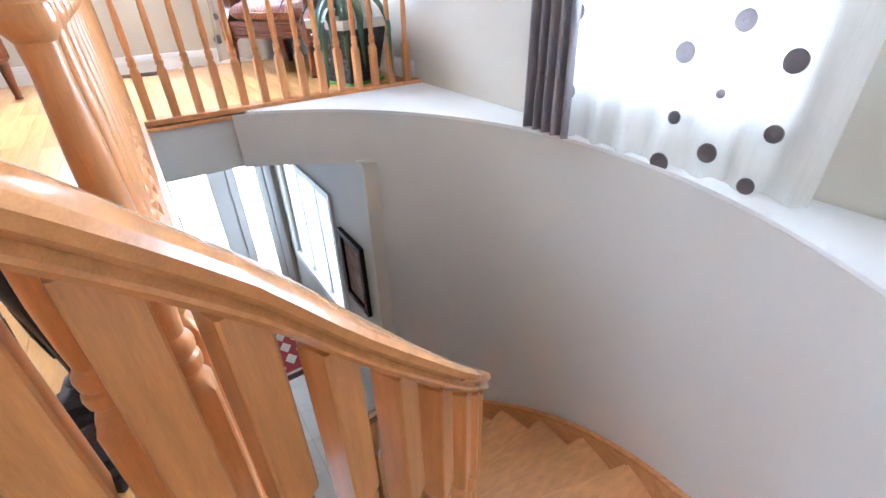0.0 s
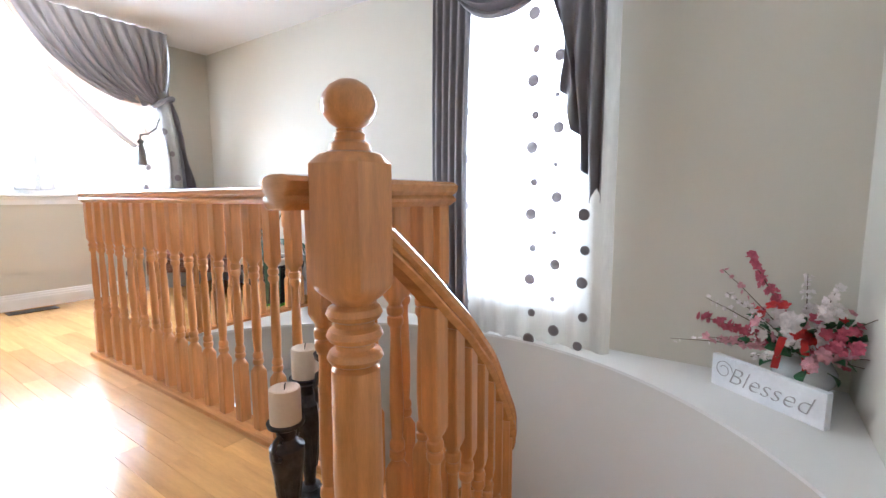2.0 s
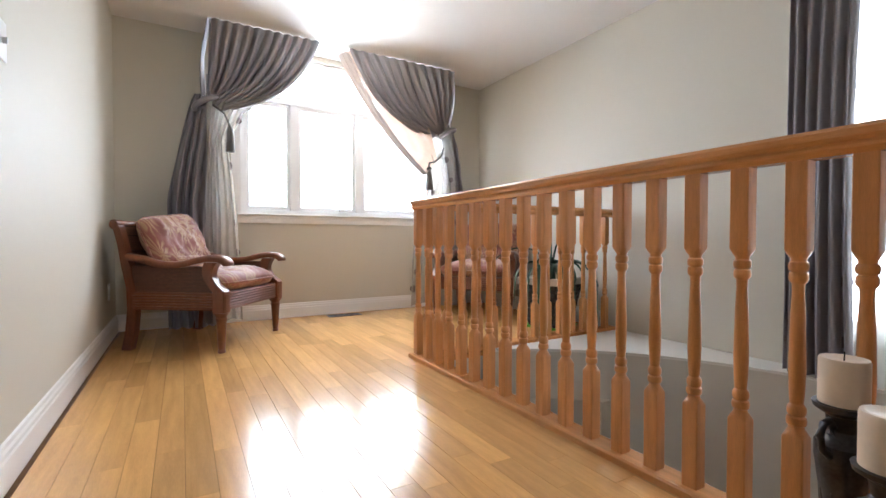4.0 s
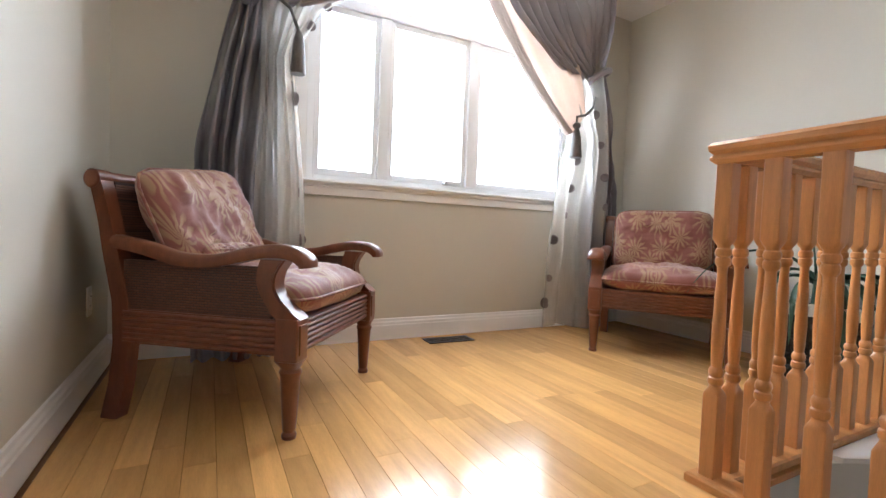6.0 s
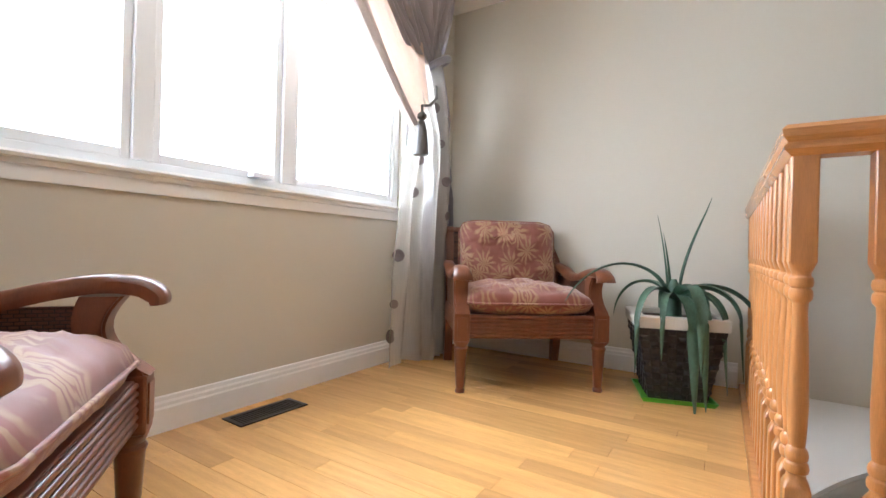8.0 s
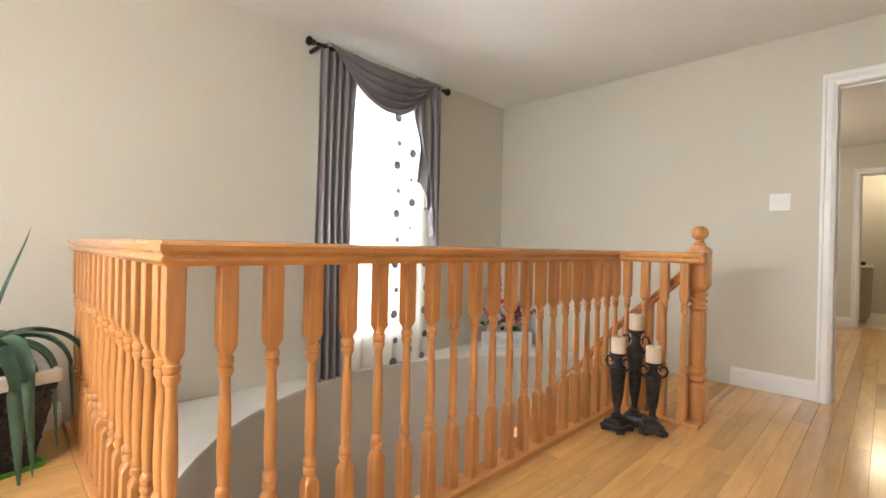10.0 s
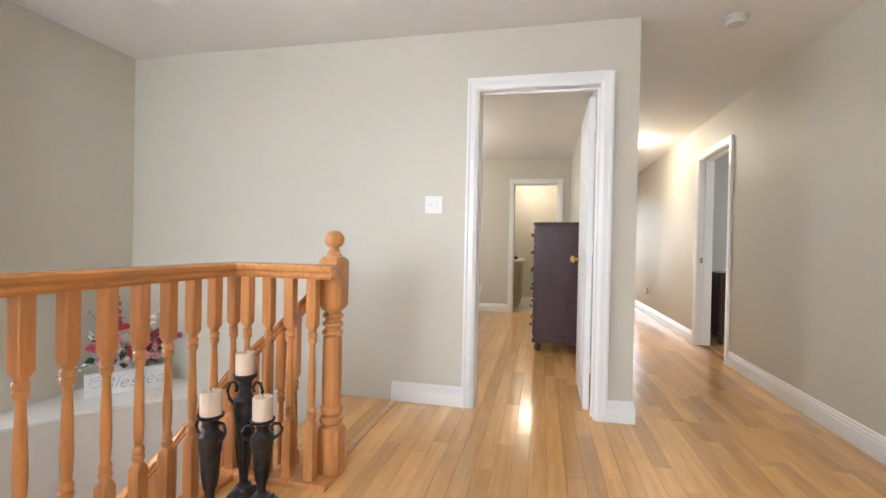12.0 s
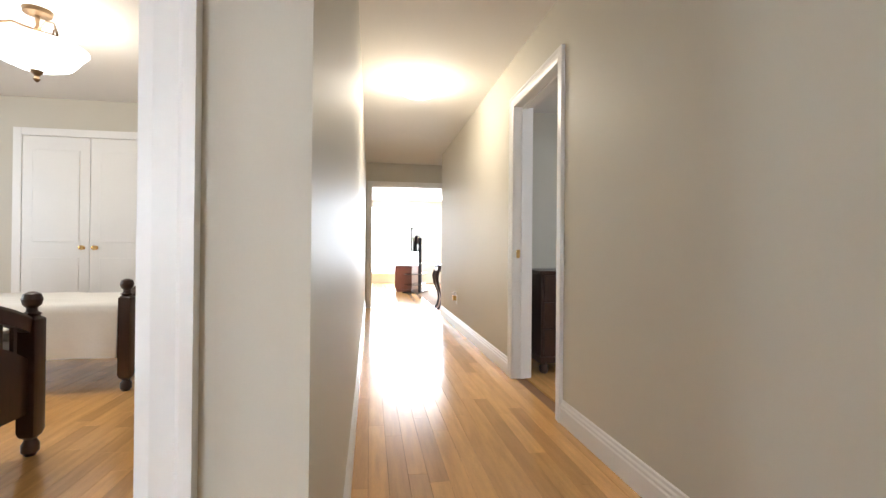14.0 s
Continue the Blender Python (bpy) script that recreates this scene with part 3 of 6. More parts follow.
for x0, x1 in ((WX0 + 0.05, MU0 - 0.035), (MU0 + 0.035, MU1 - 0.035), (MU1 + 0.035, WX1 - 0.05)):
    for q0, q1 in (((x0, WZ0 + 0.045), (x0 + 0.03, TR - 0.03)), ((x1 - 0.03, WZ0 + 0.045), (x1, TR - 0.03)), ((x0 + 0.03, WZ0 + 0.045), (x1 - 0.03, WZ0 + 0.08)), ((x0 + 0.03, TR - 0.065), (x1 - 0.03, TR - 0.03))):
        part("sash", box(bmesh.new(), (q0[0], y0 + 0.012, q0[1]), (q1[0], y1 - 0.01, q1[1]), 0.004), M_vinyl, win)
    pane((x0 + 0.03, y0 + 0.03, WZ0 + 0.08), (x1 - 0.03, y0 + 0.034, TR - 0.065), win)
pane((WX0 + 0.05, y0 + 0.03, TR + 0.03), (WX1 - 0.05, y0 + 0.034, WZ1 - 0.05), win)
part("latch", box(bmesh.new(), (MU0 - 0.075, y0 - 0.004, 1.72), (MU0 - 0.055, y0 + 0.012, 1.80), 0.004), M_vinyl, win)
part("crank_handle", box(bmesh.new(), (MU1 - 0.20, y0 - 0.03, WZ0 + 0.05), (MU1 - 0.10, y0 + 0.012, WZ0 + 0.07), 0.005), M_vinyl, win)
sec = [(0, -0.075), (-0.012, -0.075), (-0.012, -0.03), (-0.018, -0.028), (-0.018, -0.012), (-0.032, -0.010), (-0.036, 0.0), (-0.032, 0.008), (0, 0.008)]
part("sill", sweep(bmesh.new(), [(WX1 + 0.07, YN, WZ0), (WX0 - 0.07, YN, WZ0)], sec), M_trim, win)
part("sill_board", box(bmesh.new(), (WX0, YN - 0.002, WZ0 - 0.001), (WX1, y0, WZ0 + 0.008)), M_trim, win)
for x0, x1 in ((WX0 - 0.07, WX0), (WX1, WX1 + 0.07)):
    part("casing", box(bmesh.new(), (x0, YN - 0.016, WZ0 + 0.009), (x1, YN, CEIL - 0.002), 0.003), M_trim, win)

win = empty("window_2", "tall narrow white window over the stairwell", "window", kind="structure")
x0, x1 = XE + 0.03, XE + 0.09
for lo, hi in (((EY0, EZ0), (EY0 + 0.05, EZ1)), ((EY1 - 0.05, EZ0), (EY1, EZ1)), ((EY0 + 0.05, EZ0), (EY1 - 0.05, EZ0 + 0.05)), ((EY0 + 0.05, EZ1 - 0.05), (EY1 - 0.05, EZ1))):
    part("frame", box(bmesh.new(), (x0, lo[0], lo[1]), (x1, hi[0], hi[1]), 0.004), M_vinyl, win)
pane((x0 + 0.03, EY0 + 0.05, EZ0 + 0.05), (x0 + 0.034, EY1 - 0.05, EZ1 - 0.05), win)
for lo, hi in (((EY0 - 0.06, EZ0 - 0.06), (EY0, EZ1 + 0.06)), ((EY1, EZ0 - 0.06), (EY1 + 0.06, EZ1 + 0.06)), ((EY0, EZ0 - 0.06), (EY1, EZ0)), ((EY0, EZ1), (EY1, EZ1 + 0.06))):
    part("casing", box(bmesh.new(), (XE - 0.016, lo[0], lo[1]), (XE + 0.001, hi[0], hi[1]), 0.003), M_trim, win)

# ---- curtains ----
M_satin = mat("taupe_satin", (0.222, 0.207, 0.226), 0.28, vary=0.16, scale=3, fine=400, bump=0.15, stretch=(1, 1, 0.25), spec=0.8)
M_sheer = cloth_sheer("ivory_sheer", (0.80, 0.78, 0.73), 0.42)
M_lining = cloth_sheer("cream_lining", (0.60, 0.48, 0.40), 0.14)
M_voile = cloth_sheer("taupe_voile", (0.52, 0.45, 0.40), 0.12)
M_dot = cloth_sheer("embroidered_brown", (0.20, 0.165, 0.16), 0.12)
M_side = cloth_sheer("ivory_voile", (0.66, 0.62, 0.565), 0.53)
M_tassel = mat("pewter_silk", (0.10, 0.09, 0.082), 0.5, vary=0.2, scale=80, bump=0.4, fine=500, stretch=(1, 1, 0.2))
M_iron = mat("black_iron", (0.02, 0.017, 0.015), 0.4, 0.6, vary=0.2)


def cloth(fn, nu, nv, thick=0.004):
    """A sheet of cloth from fn(u, v) with a front, a back and hemmed edges."""
    bm = bmesh.new()
    g = [[Vector(fn(i / nu, j / nv)) for i in range(nu + 1)] for j in range(nv + 1)]
    front, back = [], []
    for j in range(nv + 1):
        fr, br = [], []
        for i in range(nu + 1):
            a = g[j][min(i + 1, nu)] - g[j][max(i - 1, 0)]
            b = g[min(j + 1, nv)][i] - g[max(j - 1, 0)][i]
            n = a.cross(b)
            n = n.normalized() if n.length > 1e-9 else Vector((0, 1, 0))
            fr.append(bm.verts.new(g[j][i] + n * thick / 2))
            br.append(bm.verts.new(g[j][i] - n * thick / 2))
        front.append(fr)
        back.append(br)
    for j in range(nv):
        for i in range(nu):
            bm.faces.new((front[j][i], front[j][i + 1], front[j + 1][i + 1], front[j + 1][i]))
    if thick < 0.0018:
        bmesh.ops.delete(bm, geom=[v for row in back for v in row], context="VERTS")
        return bm
    for j in range(nv):
        for i in range(nu):
            bm.faces.new((back[j][i], back[j + 1][i], back[j + 1][i + 1], back[j][i + 1]))
        for i, s in ((0, 1), (nu, -1)):
            q = (front[j][i], front[j + 1][i], back[j + 1][i], back[j][i])
            bm.faces.new(q if s > 0 else q[::-1])
    for i in range(nu):
        for j, s in ((0, -1), (nv, 1)):
            q = (front[j][i], front[j][i + 1], back[j][i + 1], back[j][i])
            bm.faces.new(q if s > 0 else q[::-1])
    bmesh.ops.recalc_face_normals(bm, faces=bm.faces[:])
    return bm


def bez(a, b, c, t):
    return a * (1 - t) ** 2 + 2 * b * t * (1 - t) + c * t * t


def wob(*p):
    return noise.noise(Vector(p))


def dot(bm, c, n, r):
    """A slightly domed embroidered spiral disc."""
    n = Vector(n).normalized()
    s = n.orthogonal().normalized()
    t = n.cross(s)
    rings = []
    for k, d in ((1.0, 0.0), (0.97, 0.003), (0.75, 0.0035), (0.7, 0.0025), (0.48, 0.0038), (0.43, 0.0027), (0.2, 0.004)):
        rings.append([bm.verts.new(Vector(c) + n * d + (s * math.cos(a) + t * math.sin(a)) * r * k) for a in (2 * math.pi * i / 20 for i in range(20))])
    for a, b in zip(rings, rings[1:]):
        for i in range(20):
            bm.faces.new((a[i], a[(i + 1) % 20], b[(i + 1) % 20], b[i]))
    bm.faces.new(rings[-1])
    bm.faces.new(rings[0][::-1])
    return bm


def tied_curtain(sgn, xo, xi, knot, label, seed):
    """A full curtain from a ceiling header, swept outwards to a tie and hanging below it. sgn: -1 swept to the west, 1 to the east."""
    thing = empty("curtain", label, "curtain")
    kx, kz = knot
    yh, yk = YN - 0.34, YN - 0.20

    def swag(u, v):
        x0, z0 = xo + (xi - xo) * u, CEIL - 0.004
        mx = x0 + (kx - x0) * 0.25
        mz = z0 + (kz - z0) * (0.62 + 0.16 * u)
        x = bez(x0, mx, kx + sgn * -0.05 * u, v)
        z = bez(z0, mz - (0.10 + (0.16 if sgn > 0 else 0.05)) * u, kz - 0.07 * u, v)
        ph = 2 * math.pi * 11 * u + 0.6 * wob(u * 9, v * 3, seed)
        amp = 0.026 * (1 - 0.55 * v) * min(1, 0.35 + 3 * v)
        fold = 0.05 * math.sin(math.pi * v) * wob(u * 7, v * 2.5, seed + 5) + 0.018 * v * wob(u * 16, v * 9, seed + 8)
        return x, yh + (yk - yh) * v * v + amp * math.sin(ph) + fold - 0.05 * math.sin(math.pi * v) * u, z - 0.35 * amp * math.cos(ph)

    part("upper_drape", cloth(swag, 132, 36), M_satin, thing, smooth=1.2)

    def ret(u, v):
        y = YN - 0.01 + (yh - YN + 0.01) * u
        z = CEIL - 0.004 + (kz + 0.05 - CEIL) * v
        x = xo + (kx + sgn * 0.02 - xo) * v ** 1.4 + sgn * 0.03 * math.sin(math.pi * v)
        return x + 0.012 * math.sin(u * 18), y + (yk - 0.02 - y) * 0.55 * v * u, z

    part("side_return", cloth(ret, 24, 16), M_satin, thing, smooth=1.2)

    def tail(u, v):
        k = min(1, v * 2.2) ** 0.8
        outer = kx + sgn * (0.08 + 0.19 * k)
        inner = kx - sgn * (0.12 - 0.02 * k) if sgn < 0 else kx - 0.05 + 0.05 * k
        x = outer + (inner - outer) * u
        ph = 2 * math.pi * 5.5 * u + 3.2 * wob(u * 3, v * 2.4, seed + 9)
        y = YN - 0.17 + 0.04 * math.sin(ph) * (0.5 + 0.5 * min(1, v * 3)) + 0.06 * wob(u * 3, v * 5, seed + 2) + 0.035 * wob(u * 7 + v * 6, v * 9, seed + 4)
        return x, y, kz + 0.06 - (kz + 0.045) * v

    part("lower_drape", cloth(tail, 78, 30), M_satin, thing, smooth=1.2)
    bm = bmesh.new()
    ring = [(kx + 0.085 * math.cos(a), yk - 0.03 + 0.05 * math.sin(a), kz - 0.02 + 0.05 * math.cos(a + 0.4)) for a in np.linspace(0, 2 * math.pi, 22)]
    tube(bm, ring, 0.022, 8)
    part("tie_band", bm, M_satin, thing, smooth=1.2)
    return thing


tied_curtain(-1, -0.60, 0.24, (-0.62, 1.80), "taupe satin curtain tied back beside the wide window", 3.1)
tied_curtain(1, 1.60, 0.50, (1.58, 1.82), "taupe satin curtain swept back in pleats with a tie", 7.7)


def side_sheer(inner, outer, ztop, seed, label, dots):
    thing = empty("sheer_curtain", label, "curtain")

    def fn(u, v):
        z = ztop - (ztop - 0.05) * v
        a, b = float(np.interp(z, *inner)), float(np.interp(z, *outer))
        ph = 2 * math.pi * 4.2 * u + wob(u * 3, v * 2, seed)
        return a + (b - a) * u, YN - 0.245 + 0.024 * math.sin(ph) + 0.03 * wob(u * 5, v * 5, seed) + 0.012 * wob(u * 14, v * 12, seed + 1), z + 0.02 * math.sin(u * 7)

    part("panel", cloth(fn, 60, 30, 0.0015), M_side, thing, smooth=1.2)
    for u, v, r in dots:
        p, q, s = Vector(fn(u, v)), Vector(fn(u + 0.02, v)), Vector(fn(u, v + 0.02))
        n = (q - p).cross(s - p).normalized()
        if n.y > 0:
            n = -n
        part("dot", dot(bmesh.new(), p + n * 0.002, n, r), M_dot, thing, smooth=0.9)
    return thing


side_sheer(((0, 0.9, 1.35, 1.75, 2.4), (1.14, 1.20, 1.31, 1.02, 0.52)), ((0, 1.2, 2.4), (1.76, 1.70, 1.60)), 2.39, 1.3, "ivory sheer curtain with embroidered brown dots beside the window", [(0.10, 0.75, 0.034), (0.08, 0.86, 0.024), (0.05, 0.93, 0.036), (0.30, 0.52, 0.03), (0.30, 0.60, 0.03), (0.28, 0.68, 0.024), (0.80, 0.36, 0.032), (0.83, 0.45, 0.026), (0.86, 0.55, 0.03), (0.88, 0.64, 0.026), (0.30, 0.19, 0.034), (0.6, 0.24, 0.03)])
side_sheer(((0, 0.9, 1.5, 1.75, 2.0), (-0.37, -0.41, -0.47, -0.34, -0.02)), ((0, 1.3, 2.0), (-0.66, -0.62, -0.62)), 2.0, 4.9, "ivory sheer curtain with embroidered brown dots under the tied drape", [(0.08, 0.06, 0.032), (0.05, 0.11, 0.026), (0.04, 0.17, 0.026), (0.03, 0.36, 0.034), (0.1, 0.60, 0.026), (0.05, 0.72, 0.03)])
lining = empty("curtain_lining", "cream curtain lining with a taupe satin border beside the window", "curtain")


def edge_line(v):
    """The swept edge of the lining, from the header down to the tassel."""
    return bez(0.50, 0.80, 1.32, v), bez(2.395, 1.80, 1.37, v)


def lining_fn(u, v):
    x0, z0 = edge_line(v)
    x1, z1 = bez(0.82, 1.30, 1.44, v), bez(2.395, 2.15, 1.50, v)
    k = math.sin(math.pi * min(1, v + 0.1))
    return x0 + (x1 - x0) * u, YN - 0.315 + 0.05 * v + 0.016 * math.sin(2 * math.pi * 2.6 * u + wob(u * 3, v * 4, 6.1)) * k, z0 + (z1 - z0) * u


def border_fn(u, v):
    x0, z0 = edge_line(v)
    w = 0.12 * (1 - 0.55 * v)
    return x0 - w * u * 0.8, YN - 0.32 + 0.05 * v + 0.022 * math.sin(2 * math.pi * 2.4 * u + 2 * v), z0 - w * u * 0.45


part("lining", cloth(lining_fn, 40, 26, 0.003), M_lining, lining, smooth=1.2)
part("border", cloth(border_fn, 22, 26, 0.003), M_voile, lining, smooth=1.2)
tas = empty("curtain_tassel", "pewter silk tassel on a twisted cord", "tassel")
tx, ty, tz = 1.33, YN - 0.30, 1.33
part("cord", tube(bmesh.new(), [(1.52, YN - 0.26, 1.64), (1.47, ty, 1.55), (1.40, ty, 1.49), (tx, ty, 1.47), (tx, ty, tz + 0.09)], 0.009, 7), M_tassel, tas, smooth=1.2)
part("knot", turned(bmesh.new(), [(0, 0.012, 1), (0.012, 0.026, 1), (0.03, 0.026, 1), (0.045, 0.010, 1)], 14, pose(tx, ty, tz + 0.06)), M_tassel, tas, smooth=0.9)
part("fringe", turned(bmesh.new(), [(-0.13, 0.040, 1), (-0.12, 0.042, 1), (0.0, 0.030, 1), (0.05, 0.018, 1), (0.06, 0.012, 1)], 22, pose(tx, ty, tz)), M_tassel, tas, smooth=0.9)
tas = empty("curtain_tassel", "dark silk tassel hanging at the window edge", "tassel")
part("cord", tube(bmesh.new(), [(-0.58, YN - 0.28, 1.76), (-0.50, YN - 0.30, 1.70), (-0.46, YN - 0.30, 1.60)], 0.008, 7), M_tassel, tas, smooth=1.2)
part("fringe", turned(bmesh.new(), [(-0.20, 0.034, 1), (-0.19, 0.036, 1), (-0.04, 0.026, 1), (0.0, 0.014, 1)], 18, pose(-0.46, YN - 0.30, 1.60)), M_tassel, tas, smooth=0.9)

# east window dressing
RODX, RODZ = 1.985, 2.285
rod = empty("curtain_rod", "black iron curtain rod with knob finials", "curtain rod")
part("pole", tube(bmesh.new(), [(RODX, 0.08, RODZ), (RODX, 1.30, RODZ)], 0.013, 12), M_iron, rod, smooth=0.9)
for y, s in ((0.08, -1), (1.30, 1)):
    bm = turned(bmesh.new(), [(0, 0.013, 1), (0.01, 0.022, 1), (0.018, 0.014, 1), (0.03, 0.026, 1), (0.045, 0.032, 1), (0.06, 0.024, 1), (0.066, 0.006, 1)], 14)
    bm.transform(pose(RODX, y, RODZ, -90 * s, 0, 0))
    part("finial", bm, M_iron, rod, smooth=0.9)
for y in (0.13, 1.25):
    part("bracket", box(bmesh.new(), (RODX, y - 0.01, RODZ - 0.012), (XE, y + 0.01, RODZ + 0.012), 0.003), M_iron, rod)
thing = empty("window_scarf", "taupe satin scarf swagged over a tall window", "curtain")


def panel_n(u, v):
    ph = 2 * math.pi * 5 * u + 0.8 * wob(u * 3, v * 1.5, 2.2)
    w = 0.30 - 0.03 * math.sin(math.pi * v)
    return RODX + 0.032 * math.sin(ph) * (0.5 + 0.5 * v) + 0.005, 1.255 - w * u + 0.02 * v, RODZ + 0.025 - (RODZ + 0.015) * v


def swag_e(u, v):
    a, b = 1.23 - 0.10 * v, 0.14 + 0.14 * v
    y = a + (b - a) * u
    sag = 0.06 + 0.27 * v
    z = RODZ + 0.03 - 0.05 * v - sag * (1 - abs(2 * u - 1) ** 2.2)
    ph = 2 * math.pi * 5 * v
    return RODX - 0.03 - 0.055 * math.sin(math.pi * u) + 0.022 * math.sin(ph) * math.sin(math.pi * u) ** 0.6, y, z


def jabot(u, v):
    ph = 2 * math.pi * 3.5 * u
    y = 0.13 + 0.31 * u * (1 - 0.30 * v)
    low = 1.36 - 0.62 * max(0, u - 0.3) / 0.7 + 0.16 * abs((u * 4) % 1 - 0.5)
    return RODX - 0.02 + 0.03 * math.sin(ph) * (0.4 + v), y + 0.025 * math.sin(v * 9 + u * 5) * u, RODZ + 0.025 - low * v


part("hanging_panel", cloth(panel_n, 60, 24), M_satin, thing, smooth=1.2)
part("swag", cloth(swag_e, 40, 40), M_satin, thing, smooth=1.2)
part("tail", cloth(jabot, 48, 26), M_satin, thing, smooth=1.2)
thing = empty("sheer_curtain", "white sheer curtain with brown embroidered dots over a tall window", "curtain")


def sheer_e(u, v):
    ph = 2 * math.pi * 7 * u + wob(u * 4, v, 8.8)
    return RODX + 0.055 + 0.020 * math.sin(ph) * (0.35 + 0.65 * v), 1.14 - 1.07 * u + 0.01 * wob(u * 6, v * 3, 1), RODZ - 0.02 - (RODZ - 0.035) * v - 0.02 * abs(math.sin(ph / 2)) * v


part("panel", cloth(sheer_e, 110, 20, 0.0015), M_sheer, thing, smooth=1.2)
for y, zs, r in ((0.552, (0.02, 0.40, 0.80, 1.197, 1.583, 1.958), 0.037), (0.535, (0.19, 0.593, 0.992, 1.382, 1.759), 0.024), (0.392, (0.10, 0.503, 0.902, 1.30, 1.70), 0.034), (0.403, (0.293, 0.693, 1.09, 1.484), 0.016), (0.230, (0.41, 0.803), 0.034), (0.218, (0.207, 0.599), 0.028), (0.244, (0.03,), 0.028), (1.02, (1.75, 1.45, 1.15, 0.85, 0.5, 0.2), 0.03)):
    for z in zs:
        c = Vector((RODX + 0.03, y, z))
        part("dot", dot(bmesh.new(), c, (-1, 0, 0), r), M_dot, thing, smooth=0.9)

# ---- armchairs ----
M_cherry = mat("cherry_stained_wood", (0.165, 0.052, 0.022), 0.32, vary=0.16, scale=5, fine=60, stretch=(6, 6, 1.5), bump=0.03, coat=0.15)
M_wicker = bpy.data.materials.new("woven_wicker")
M_wicker.use_nodes = True
wn2, wl2 = M_wicker.node_tree.nodes, M_wicker.node_tree.links
wb = wn2["Principled BSDF"]
wb.inputs["Roughness"].default_value = 0.5
tc = wn2.new("ShaderNodeTexCoord")
mp = wn2.new("ShaderNodeMapping")
mp.inputs["Scale"].default_value = (1, 1, 1)
br = wn2.new("ShaderNodeTexBrick")
sx = wn2.new("ShaderNodeSeparateXYZ")
cx2 = wn2.new("ShaderNodeCombineXYZ")
wl2.new(tc.outputs["Object"], sx.inputs[0])
wl2.new(sx.outputs[1], cx2.inputs[0])
wl2.new(sx.outputs[2], cx2.inputs[1])
wl2.new(cx2.outputs[0], br.inputs["Vector"])
br.inputs["Scale"].default_value, br.inputs["Brick Width"].default_value, br.inputs["Row Height"].default_value = 1.0, 0.020, 0.0085
br.inputs["Mortar Size"].default_value, br.inputs["Mortar Smooth"].default_value = 0.0022, 1.0
br.inputs["Color1"].default_value, br.inputs["Color2"].default_value, br.inputs["Mortar"].default_value = (0.10, 0.036, 0.02, 1), (0.14, 0.055, 0.03, 1), (0.02, 0.008, 0.006, 1)
wl2.new(br.outputs[0], wb.inputs["Base Color"])
bp = wn2.new("ShaderNodeBump")
bp.inputs["Distance"].default_value, bp.inputs["Strength"].default_value, bp.invert = 0.002, 0.8, True
wl2.new(br.outputs["Fac"], bp.inputs["Height"])
wl2.new(bp.outputs[0], wb.inputs["Normal"])


